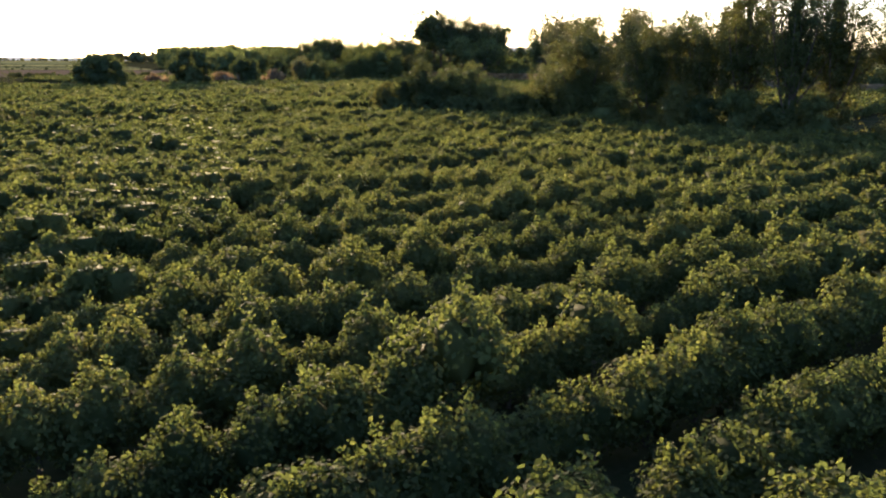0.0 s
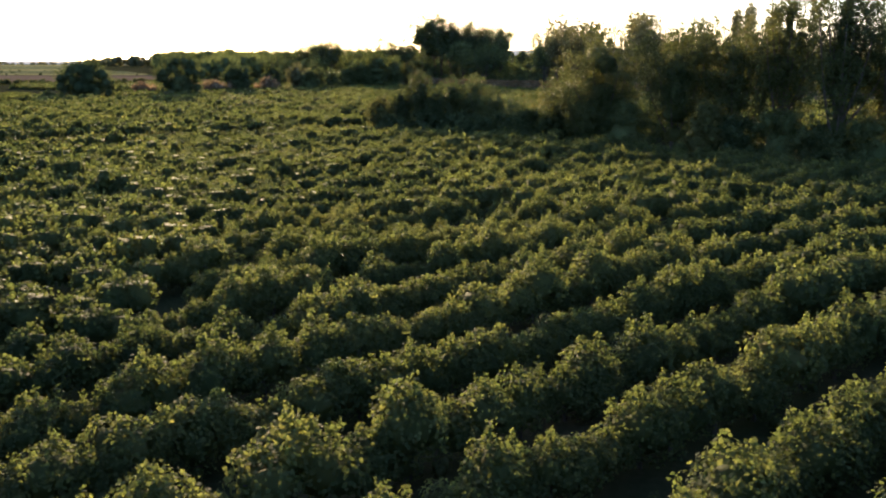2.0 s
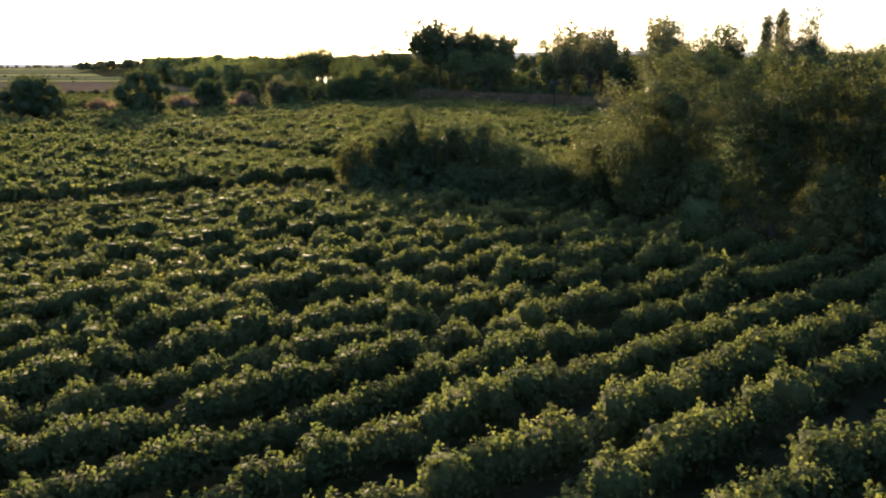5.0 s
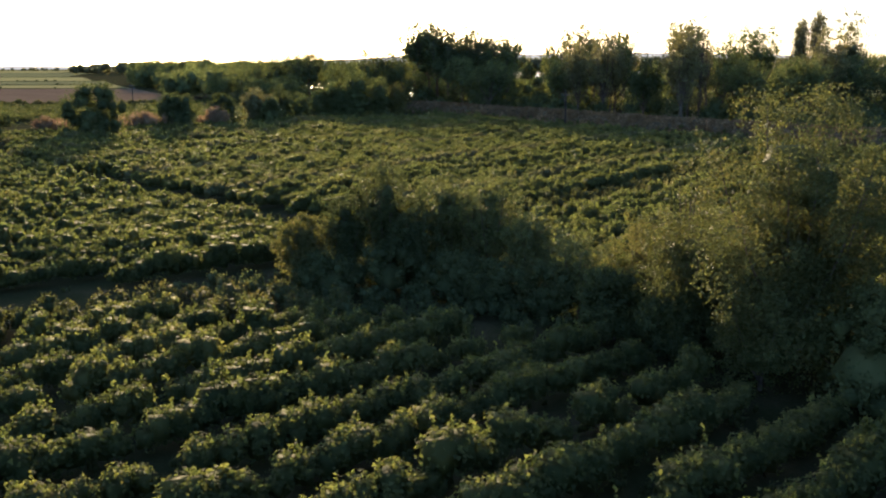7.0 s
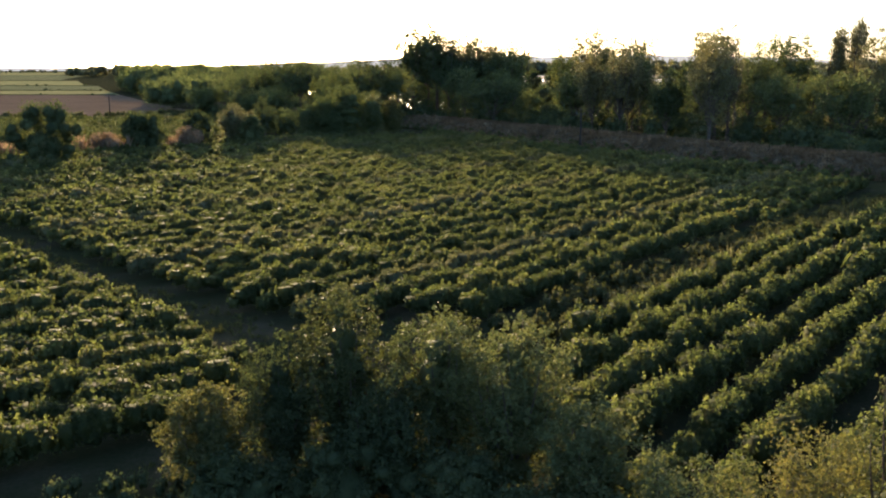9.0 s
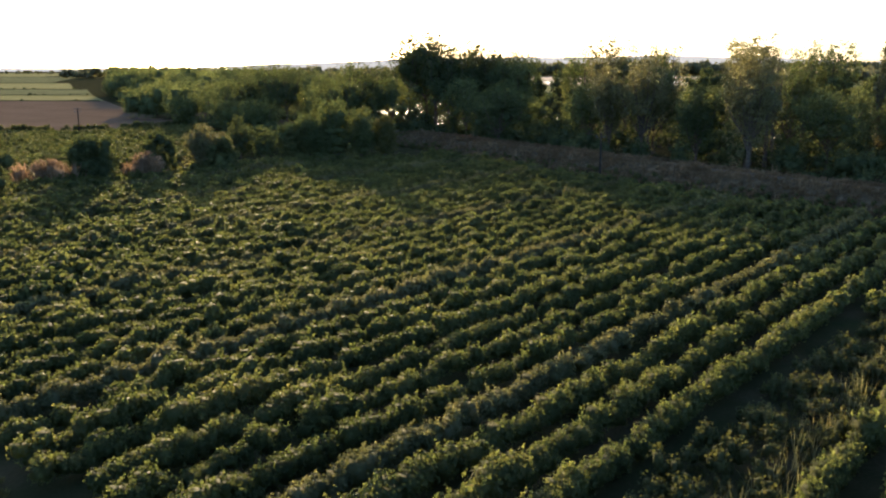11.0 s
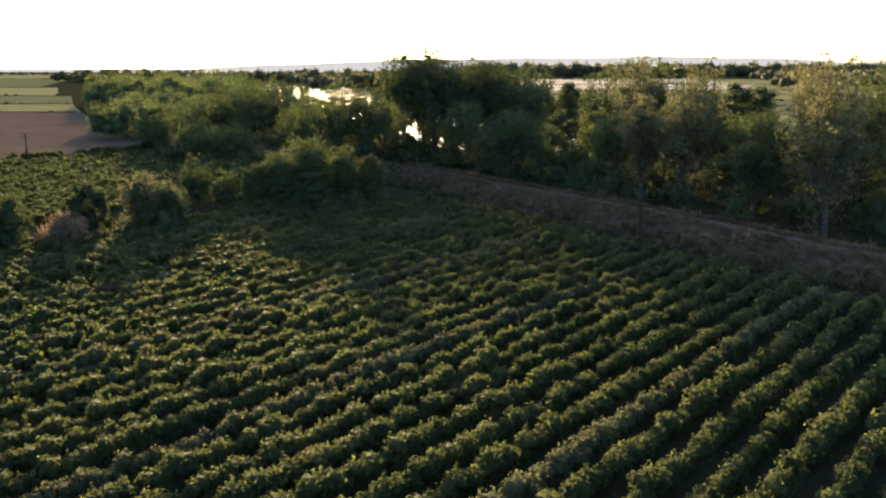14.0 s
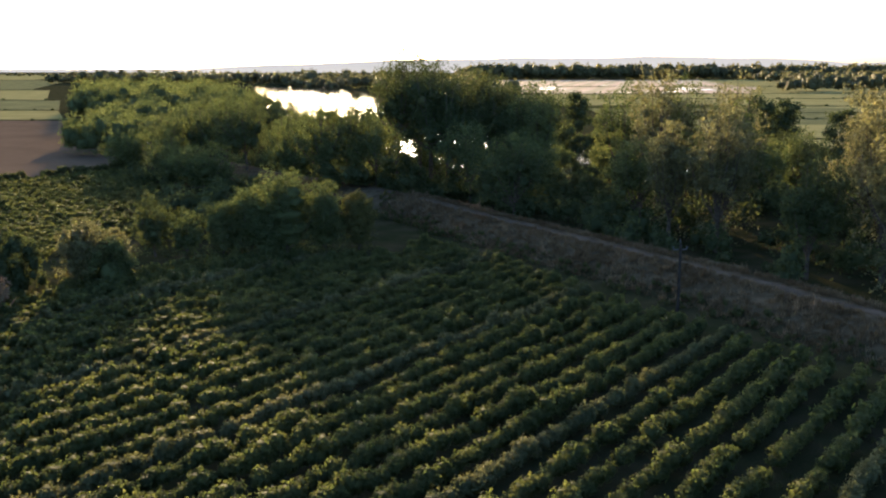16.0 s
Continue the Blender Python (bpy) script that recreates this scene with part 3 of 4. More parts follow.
    trunk = [tube([(0, 0, -0.3), (0.2 * lean[0], 0.2 * lean[1], low * 0.6), (0.5 * lean[0], 0.5 * lean[1], low + 0.2 * (h - low)), (lean[0], lean[1], top)], [thick * 1.25, thick, thick * 0.75, thick * 0.25], 7)]
    for j in range(min(len(cs), 10)):
        c = cs[int(j * len(cs) / min(len(cs), 10))]
        s = min(max(c[2] * 0.55, low * 0.5), top)
        q = np.array((lean[0] * s / top, lean[1] * s / top, s))
        mid = (q + c) / 2 + r.normal(0, 0.05 * h, 3) * (1, 1, 0.4)
        trunk.append(tube([q, mid, c + rad[int(j * len(cs) / min(len(cs), 10))] * (0, 0, 0.3)], [thick * 0.45, thick * 0.28, thick * 0.08], 5))
    part("trunk", mesh_of("trunk", *join(trunk), [BARK], smooth=True), ob)
    part("crown", mesh_of("crown", v, f, [mat]), ob)
    return ob


def airy_tree(name, x, y, height, spread, label, mat=TREE, count=5000, size=0.3, seed=0, leaders=11, base=0.12, category="tree", feather=0.3, clump=1.0, split=False, solid=0.55, heart=0.0, low=0.35):
    """A tree of steep branches that fan out from one trunk, with sprays of leaves and feathery tips."""
    r = np.random.default_rng(4000 + seed)
    ob = thing(name, label, category, at=(x, y, float(ground_z(np.array([x]), np.array([y]))[0])))
    h = height
    lean = r.normal(0, 0.025 * h, 2)
    thick = max(0.045, 0.016 * h)
    stem = np.array([(0, 0, -0.3), (0.2 * lean[0], 0.2 * lean[1], 0.22 * h), (0.6 * lean[0], 0.6 * lean[1], 0.5 * h), (lean[0], lean[1], 0.82 * h)])
    wood_parts = [tube(stem, [thick * 1.2, thick, thick * 0.6, thick * 0.15], 7)]
    twig_at, twig_dir, twig_len, twig_tip = [], [], [], []
    limbs = []
    knob, deep = [], []
    for i in range(leaders):
        a = 2.4 * i + r.normal(0, 0.35)
        out = np.array((math.cos(a), math.sin(a), 0.0))
        reach = spread * math.sqrt((i + 0.3) / leaders) * r.uniform(0.7, 1.12)
        tip = out * reach + (0, 0, h * (1 - 0.36 * (reach / spread) ** 2) * r.uniform(0.87, 1.0))
        tip[:2] += lean
        s = h * r.uniform(base, max(0.28, base + 0.14))
        start = np.array((np.interp(s, stem[:, 2], stem[:, 0]), np.interp(s, stem[:, 2], stem[:, 1]), s))
        bend = (start + tip) / 2 + out * reach * 0.34 + r.normal(0, 0.03 * spread, 3)
        t = np.linspace(0, 1, 5)[:, None]
        line = (1 - t) ** 2 * start + 2 * t * (1 - t) * bend + t * t * tip
        limb = tube(line, thick * np.array((0.55, 0.42, 0.3, 0.18, 0.05)), 5)
        (limbs if split else wood_parts).append(limb)
        for e in np.linspace(low, 0.96, 4):
            e += r.uniform(-0.07, 0.04)
            twig_tip.append(((1 - e) ** 2 * start + 2 * e * (1 - e) * bend + e * e * tip) + r.normal(0, 0.09 * spread, 3))
            knob.append((spread * r.uniform(0.2, 0.36) + 0.010 * h) * (1.2 - 0.45 * e))
            deep.append(e < 0.62)
        m = 12
        tt = r.uniform(0.12, 1.0, m)[:, None]
        tt[:2] = 0.97
        twig_at.append((1 - tt) ** 2 * start + 2 * tt * (1 - tt) * bend + tt * tt * tip)
        twig_dir.append(unit(out * r.uniform(-0.3, 1.1, (m, 1)) + (0, 0, 0.35) + 0.75 * r.normal(size=(m, 3))))
        twig_len.append((0.5 * spread + 0.03 * h) * r.uniform(0.5, 1.1, m) * (1.1 - 0.62 * tt[:, 0]))
    few = leaders * 8                        # short side branches low on the stem
    a = r.uniform(0, 6.28, few)
    out = np.stack([np.cos(a), np.sin(a), 0 * a], 1)
    twig_at.append(out * spread * r.uniform(0.05, 0.7, (few, 1)) + np.stack([0 * a, 0 * a, h * r.uniform(base * 0.4, 0.58, few)], 1))
    twig_dir.append(unit(out * 0.9 + (0, 0, 0.1) + 0.5 * r.normal(size=(few, 3))))
    twig_len.append(spread * r.uniform(0.3, 0.6, few))
    at, way, far = np.concatenate(twig_at), np.concatenate(twig_dir), np.concatenate(twig_len)
    n = int(count * feather)                 # loose sprays along the twigs
    k = r.choice(len(at), n, p=far / far.sum())
    u = r.uniform(0, 1, (n, 1)) ** 0.8
    blob = (0.13 * far[k][:, None] + 0.25 * size) * (1.2 - 0.8 * u)
    p = at[k] + way[k] * far[k][:, None] * u + r.normal(size=(n, 3)) * blob
    d = way[k]
    tops, round_of = np.array(twig_tip), np.array(knob)     # rounded clumps, each of many small sprigs
    grown = (h - 0.25 * tops[:, 2].min()) / ((tops[:, 2] + 0.8 * round_of).max() - 0.25 * tops[:, 2].min())
    tops[:, 2] *= min(1.3, max(0.8, grown))
    tops[:, 2] = np.maximum(tops[:, 2], round_of * 0.8)
    p, d = [p], [d]
    sprigs = 13
    way_s = unit(r.normal(size=(len(tops), sprigs, 3)) + (0, 0, 0.3))
    sprig_at = tops[:, None] + way_s * (round_of[:, None] * r.uniform(0.35, 1.25, (len(tops), sprigs)))[..., None] * (1, 1, 0.95)
    sprig_r = round_of[:, None] * r.uniform(0.22, 0.46, (len(tops), sprigs))
    sprig_at, sprig_r, way_s = sprig_at.reshape(-1, 3), sprig_r.ravel(), way_s.reshape(-1, 3)
    n = int(count * clump)
    j = r.choice(len(sprig_at), n, p=sprig_r**2 / (sprig_r**2).sum())
    ball = unit(r.normal(size=(n, 3)) + 0.4 * way_s[j] + (0, 0, 0.2))
    p.append(sprig_at[j] + ball * (sprig_r[j] * np.clip(0.75 + 0.38 * r.normal(size=n), 0.05, 1.9))[:, None])
    d.append(ball)
    p, d = np.concatenate(p), np.concatenate(d)
    keep = (p[:, 2] > 0.08) & (p[:, 2] < h * 1.03)
    p, d = p[keep], d[keep]
    nrm = unit(0.55 * d + 0.25 * unit(p * (1, 1, 0)) + (0, 0, 0.25) + 0.6 * r.normal(size=p.shape))
    crown = [small_leaves(p, nrm, size, r)]
    if heart:                                # the dense shaded middle of the crown
        for u in (0.2, 0.34, 0.48, 0.62, 0.74):
            wide = heart * spread * math.sin(math.pi * (0.15 + 0.8 * u)) * r.uniform(0.8, 1.1)
            crown.append(core(np.array((lean[0] * u, lean[1] * u, h * u)) + r.normal(0, 0.05 * spread, 3), (wide, wide, 0.085 * h), r))
    if solid:
        crown += [core(c, (q * solid, q * solid, q * solid), r) for c, q, inner in zip(tops, round_of, deep) if inner]
    stem_ob = part("trunk", mesh_of("trunk", *join(wood_parts), [BARK], smooth=True), ob)
    for limb in limbs:
        part("branch", mesh_of("branch", *limb, [BARK], smooth=True), stem_ob)
    part("crown", mesh_of("crown", *join(crown), [mat]), ob)
    return ob


# the row of trees beside the first block
NEAR_ROW = "leafy green roadside tree with airy crown beside the vines"
for i, (x, y, h, s) in enumerate([(14.3, 103.5, 11.3, 4.5), (19.6, 97.5, 10.6, 3.6), (24.5, 96, 11.4, 3.4), (27.3, 92.5, 14.0, 3.3), (29.5, 86.5, 14.4, 3.3), (33.5, 87, 14.2, 3.5), (38, 82, 14.6, 3.7), (43, 79, 14.4, 3.9), (48, 75, 14.4, 3.9)]):
    airy_tree("field_tree", x, y, h * (1.1 if i > 2 else 1.0), s * 1.08, NEAR_ROW, FIELD_TREE, 42000 if i < 2 else 16000, 0.098 if i < 2 else 0.15, i, 14, 0.05, "tree", 0.45, 1.0, True, 0.0, 0.3 if i < 2 else 0.18)
for i, (x, y, h, s) in enumerate([(15.6, 99, 4.6, 2.6), (21.5, 93, 4.8, 2.6), (26, 89, 4.2, 2.6), (31.5, 84.5, 4.0, 2.6), (37, 80, 4.0, 2.8), (43, 75, 4.0, 2.8), (8.0, 107.5, 3.4, 2.0), (18, 106, 4.2, 2.4), (10.3, 105.0, 3.6, 2.2), (12.5, 106.5, 3.8, 2.2), (23.5, 91.5, 3.6, 2.4), (29, 87, 3.4, 2.4)]):
    tree("shrub", x, y, h, s, "dense dark green shrub under the trees" if i > 5 else "dense brown-green shrub under the trees", DARK_TREE if i > 5 else YELLOW if i % 3 == 1 else WILLOW, 0.0, 8000, 0.12, 38, "shrub", 30 + i, 0.55, "shrub")
airy_tree("field_tree", 11.5, 109.6, 7.6, 2.0, "small open tree with dark bare upper branches", FIELD_TREE, 2600, 0.1, 44, 9, 0.25, "tree", 0.5, 0.3, True, 0.0)
for i, (x, y, h, s) in enumerate([(10.6, 105.2, 6.4, 2.6), (12.4, 101.0, 5.0, 2.4)]):
    airy_tree("field_tree", x, y, h, s, "small leafy green tree under a taller one", FIELD_TREE, 14000, 0.09, 24 + i, 14, 0.03, "tree", 0.6, 0.9, True, 0.2, 0.45)
for i, (x, y, h, s, m) in enumerate([(6.9, 111.4, 4.5, 1.8, WILLOW), (8.6, 112.4, 3.9, 1.6, WILLOW), (9.8, 110.6, 5.4, 2.0, YELLOW), (11.8, 112.6, 4.7, 2.0, YELLOW)]):
    airy_tree("willow_shrub", x, y, h, s, "grey-green willow shrub at the edge of the vines" if m == WILLOW else "feathery yellow-green willow shrub at the edge of the vines", m, 7000, 0.085, 40 + i, 12, 0.02, "shrub", 0.6, 0.8, False, 0.3)
# the willow clump at the meeting of the tracks
for i, (x, y, h, s, m) in enumerate([(-3.2, 119.5, 7.0, 2.0, FIELD_TREE), (0.3, 119.2, 6.6, 1.8, WILLOW), (2.7, 117.5, 6.8, 2.1, WILLOW), (-5.4, 119.4, 5.4, 1.7, DARK_TREE), (-7.6, 117.6, 4.3, 1.6, YELLOW), (4.7, 114.8, 4.9, 1.7, WILLOW), (0.6, 122, 5.4, 1.9, FIELD_TREE), (-1.4, 117.2, 5.0, 1.6, DARK_TREE)]):
    airy_tree("willow_bush", x, y, h, s, {WILLOW: "grey-green willow bush at the corner of the vineyard", FIELD_TREE: "tall dark willow bush with feathery top", DARK_TREE: "dense dark green willow bush", YELLOW: "low yellowing brown-green willow bush"}[m], m, 11000, 0.095, 50 + i, 15, 0.02, "bush", 0.9, 0.9, False, 0.25, 0.45)
for i, (x, y, h, s) in enumerate([(-2.8, 116.6, 2.9, 2.2), (0.6, 115.2, 2.8, 2.2), (3.0, 113.2, 2.6, 2.0), (-6.0, 116.2, 2.4, 2.0), (5.6, 111.6, 2.8, 2.0)]):
    tree("shrub", x, y, h, s, "low dark green shrub at the foot of the willows", DARK_TREE, 0.0, 5000, 0.11, 34, "shrub", 90 + i, 0.6, "shrub")

airy_tree("bare_shrub", -97, 211, 5.6, 2.6, "thin half-bare shrub at the edge of the fields", FIELD_TREE, 1100, 0.13, 47, 13, 0.02, "shrub", 0.6, 0.3, True, 0.0)

# trees along the far edge of the vineyard
tree("round_tree", -83, 229, 8.4, 7.0, "round dark green bushy tree standing alone", DARK_TREE, 0.0, 7000, 0.26, 44, "shrub", 60)
tree("round_tree", -61, 228, 9.6, 6.2, "round dark green bushy tree at the field edge", DARK_TREE, 0.0, 7000, 0.26, 44, "shrub", 61)
tree("round_tree", -52, 248, 7.2, 4.6, "low dark rounded tree at the field edge", DARK_TREE, 0.0, 7000, 0.26, 44, "shrub", 62)
airy_tree("slender_tree", -37.2, 281, 8.6, 2.9, "slender green tree at the vineyard edge", DARK_TREE, 5500, 0.2, 63, 9, 0.04)
airy_tree("slender_tree", -32.9, 281, 6.4, 2.6, "small slender green tree at the vineyard edge", TREE, 4500, 0.2, 64, 9, 0.04)
airy_tree("willow_bush", -40.2, 264.5, 7.8, 3.2, "pale feathery willow bush at the vineyard edge", POPLAR, 8000, 0.2, 65, 16, 0.02, "bush", 0.9, 0.9, False, 0.35, 0.4)
airy_tree("willow_bush", -37.6, 267, 6.4, 2.4, "low pale willow bush at the vineyard edge", POPLAR, 6000, 0.2, 68, 14, 0.02, "bush", 0.9, 0.9, False, 0.35, 0.4)
tree("willow_bush", -46.5, 261, 6.8, 3.4, "dark grey-green bush at the vineyard edge", DARK_TREE, 0.0, 7000, 0.22, 46, "shrub", 66, 0.65, "bush")
tree("willow_bush", -36.6, 263, 5.8, 2.8, "pale grey-green bush at the vineyard edge", WILLOW, 0.0, 6000, 0.22, 40, "shrub", 67, 0.6, "bush")
for i, (x, y, h, s) in enumerate([(-19.8, 282, 11.6, 4.4), (-15.0, 284, 9.8, 3.4), (-25.0, 284, 9.0, 3.6), (-10.6, 285, 8.4, 2.4), (-28.6, 283, 7.0, 2.6), (-22, 280.5, 7.0, 2.8)]):
    airy_tree("broad_bush", x, y, h, s, "broad dense green bush by the dyke", YELLOW if i == 3 else TREE, 7500, 0.2, 70 + i, 18, 0.02, "bush", 0.7, 1.3, False, 0.35, 0.6)

# the big trees by the river
for i, (x, y, h, s) in enumerate([(-8.6, 350, 24.4, 5.4), (-1.5, 346, 23.6, 5.8), (6.0, 352, 22, 5.8), (-4, 357, 23.8, 5.8), (11, 348, 20.6, 5.6), (17, 342, 19.0, 5.4), (2, 343, 20, 5.4)]):
    airy_tree("river_oak", x, y, h * 1.16, s * 1.42, "tall dark broad-crowned oak by the river", DARK_TREE, 5600, 0.30, 80 + i, 16, 0.28, "tree", 0.25, 1.7, True, 0.4, 0.0, 0.42)
RIVERSIDE = [(-17.0, 341, 15.0, 4.2), (-22.5, 338, 16.0, 4.6), (-28.5, 341, 14.6, 4.4), (-42.5, 364, 15.4, 5.0), (-36, 372, 12.0, 5), (-49, 373, 16.5, 5), (-56, 378, 15.5, 5), (-62, 374, 13.5, 4.8), (-75.5, 385, 9.0, 4.4), (-68, 392, 12.5, 4.8), (-55, 352, 9.5, 4.2), (-47, 344, 9.5, 4.4),
    (12, 345, 18.4, 5.0), (19, 336, 18.0, 4.8), (33.5, 328, 17.8, 4.6), (36, 311, 19.6, 4.6), (41, 316, 19.0, 4.6), (48, 311, 19.6, 4.4), (38, 284, 16.0, 3.8), (33, 290, 13.6, 3.2), (41, 292, 15.6, 4.0), (44, 268, 11.6, 3.2), (43, 296, 16.0, 4.4), (49, 256, 16.4, 3.8), (52, 266, 16.6, 4.0), (55, 273, 18.4, 4.0), (66, 302, 13.6, 4.8),
    (66, 285, 14.0, 4.6), (73, 296, 18.6, 4.4), (77, 292, 17.4, 4.2), (81, 263, 16.0, 3.6), (64, 262, 13, 4.2), (72, 250, 13, 4.4), (88, 265, 14, 4.6), (98, 285, 15, 4.8), (31, 300, 13, 4.0), (12.5, 309, 12.5, 4.6), (14, 318, 13, 4.8), (6, 330, 14, 4.8), (90, 250, 13, 4.6), (102, 262, 14, 4.8), (110, 282, 14, 5),
    # the tree at (-12, 337) is added only to stop sun passing under the oaks
    (15, 356, 12, 4.6), (48, 338, 12, 4.8), (58, 326, 12, 4.8), (70, 340, 12, 5), (82, 332, 12, 5), (95, 325, 12.5, 5), (108, 318, 13, 5), (122, 310, 13, 5), (-14, 372, 13, 4.6), (-32, 392, 13, 5), (38, 362, 8, 4), (-46, 432, 15.4, 5), (-40, 424, 13.8, 5), (-34, 418, 13.6, 5), (-27, 432, 13.4, 5), (-20, 420, 13.8, 4.6), (-13.5, 412, 13.0, 4.6), (-6, 400, 13, 4.4), (-52, 440, 16.0, 5), (-58, 450, 17.5, 5), (-56, 428, 14, 4.6), (-50, 446, 15, 4.6), (-63, 438, 15, 4.8), (-12, 337, 12, 4.4), (6, 374, 8, 3.6), (-2, 376, 7.4, 3.4), (14, 376, 7, 3.4), (44, 366, 10, 4), (26, 368, 7.0, 3.4), (21, 350, 8.0, 3.4)]
for i, (x, y, h, s) in enumerate(RIVERSIDE):
    pale = i in (15, 17, 18, 19, 20, 23, 24, 25, 26, 30)
    airy_tree("riverside_tree", x, y, h * (1.25 if 12 <= i < 31 else 1.09), s * (1.25 if pale else 1.42), "pale poplar with loose crown in the riverside wood" if pale else "leafy green tree in the riverside wood", POPLAR if pale else TREE if i % 3 else DARK_TREE, 4300, 0.29, 100 + i, 13, 0.16, "tree", 0.3, 1.5, False, 0.36, 0.0, 0.25 if i < 12 else 0.5)
for i, (x, y, h, s) in enumerate([(85.6, 279.5, 24.6, 3.2), (82.4, 281, 23.0, 2.8)]):
    tree("columnar_poplar", x, y, h, s, "tall narrow columnar poplar", POPLAR, 0.05, 11000, 0.28, 40, "column", 150 + i, 0.0)
for i, (x, y, h, s) in enumerate([(57, 271, 22.0, 2.6), (60, 276, 21.0, 2.4)]):
    airy_tree("bare_tree", x, y, h, s, "thin half-bare tree above the riverside wood", POPLAR, 1500, 0.25, 157 + i, 11, 0.3, "tree", 0.5, 0.5, True, 0.0)
airy_tree("pale_poplar", 92.5, 279, 25.0, 4.6, "tall pale poplar with loose crown", POPLAR, 7000, 0.29, 155, 13, 0.1)
for i, (x, y, h, s) in enumerate([(89.6, 418, 17.6, 7.0), (97, 421, 15.6, 6), (84, 411, 17.0, 6), (50, 496, 16.2, 7.0), (40, 505, 14.5, 6), (36, 426, 12.5, 5.5), (28, 420, 12.5, 5), (45, 420, 12, 5), (104, 398, 15, 6.5), (114, 404, 15.5, 6.5), (123, 397, 14, 6), (135, 400, 15, 6), (145, 405, 15, 6), (30, 520, 13, 6)]):
    tree("domed_tree", x, y, h, s, "dark domed tree beyond the river", DARK_TREE, 0.0, 3200, 0.5, 50, "round", 160 + i, 0.5)

for i, (x, y, h, s) in enumerate([(-9.5, 394, 3.4, 2.4), (-4.2, 396, 3.2, 2.2), (3.2, 393, 3.2, 2.4), (8.5, 388, 3.4, 2.4), (20, 371, 3.0, 2.2), (37, 374, 3.2, 2.4)]):
    tree("shrub", x, y, h, s, "low green shrub on the river bank", TREE, 0.0, 1200, 0.26, 26, "shrub", 190 + i, 0.5, "shrub", 0.0)

for i, (x, y, h, s) in enumerate([(-21, 335, 7.0, 2.8), (-15.5, 338, 6.8, 2.5), (-9.8, 337, 6.6, 2.4), (-6.8, 339, 8.0, 2.6), (-3.8, 335, 6.4, 2.4), (2.6, 331, 6.4, 2.4), (8.6, 326, 6.0, 2.5)]):
    tree("tall_shrub", x, y, h, s, "tall dark green shrub at the foot of the oaks", DARK_TREE, 0.0, 2600, 0.24, 34, "shrub", 210 + i, 0.5, "shrub", 0.0)

# undergrowth of the riverside wood
u_rng = np.random.default_rng(21)
UNDER = [(64, 214), (50, 232), (40, 250), (28, 270), (14, 292), (0, 312), (-20, 335), (-60, 345), (-80, 395), (-50, 400), (-30, 385), (0, 380), (40, 372), (75, 388), (120, 390), (150, 300), (110, 220)]


def clump_shape(r, count, size, w, h, cores=0.75):
    cs = [(r.uniform(-0.6, 0.6) * w, r.uniform(-0.6, 0.6) * w, r.uniform(0.35, 0.7) * h) for _ in range(4)]
    rad = [(w * r.uniform(0.4, 0.7), w * r.uniform(0.4, 0.7), h * r.uniform(0.3, 0.42)) for _ in range(4)]
    cs, rad = np.array(cs), np.array(rad)
    k = r.integers(0, 4, count)
    d = unit(r.normal(size=(count, 3)) + (0, 0, 0.35))
    p = cs[k] + d * rad[k] * r.uniform(0.75, 1.12, (count, 1))
    p[:, 2] = np.maximum(p[:, 2], 0.05)
    return join([small_leaves(p, unit(0.6 * d + (0, 0, 0.3) + 0.7 * r.normal(size=(count, 3))), size, r)] + [rough_core(c, q * cores, r) for c, q in zip(cs, rad)])


def strew(name, points, shapes, mat, label, category, r, small=0.7, big=1.3, tall=1.0):
    out = []
    zs = ground_z(points[:, 0], points[:, 1])
    for (x, y), z in zip(points, zs):
        s = r.uniform(small, big)
        v, f = put(shapes[int(r.integers(0, len(shapes)))], x, y, r.uniform(0, 6.28), s, s * tall * r.uniform(0.8, 1.2))
        out.append((v + (0, 0, z), f))
    v, f = join(out)
    return tagged(new(name, mesh_of(name, v, f, [mat])), label, category, kind="stuff")


THICKET = [clump_shape(u_rng, 240, 0.42, 2.6, 4.5, 0.55) for _ in range(6)]
pts = scatter(UNDER, 5.2, u_rng)
pts = pts[(line_gap(pts[:, 0], pts[:, 1], LEVEE) > 7) & ~inside(pts[:, 0], pts[:, 1], RIVER)]
pts = np.concatenate([pts, scatter([(-42, 287), (-27, 289), (-15, 301), (-27, 331), (-46, 346), (-49, 330)], 4.2, u_rng)])
pts = np.concatenate([pts, scatter([(-24, 333), (8, 326), (12, 334), (-20, 345)], 3.2, u_rng)])
strew("undergrowth", pts, THICKET, DARK_TREE, "dense dark green undergrowth of the riverside wood", "undergrowth", u_rng, 0.45, 1.1)

# far woods
GROVE = [clump_shape(u_rng, 480, 0.46, 5.5, 12.0, 0.6) for _ in range(6)]
FOREST = [clump_shape(u_rng, 70, 1.5, 5.5, 12.0, 0.85) for _ in range(6)]


# far belts get the pale poplar leaves by default: haze put into their colour
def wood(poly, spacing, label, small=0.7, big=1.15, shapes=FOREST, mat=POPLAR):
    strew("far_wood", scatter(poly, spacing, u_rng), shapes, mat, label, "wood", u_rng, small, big)


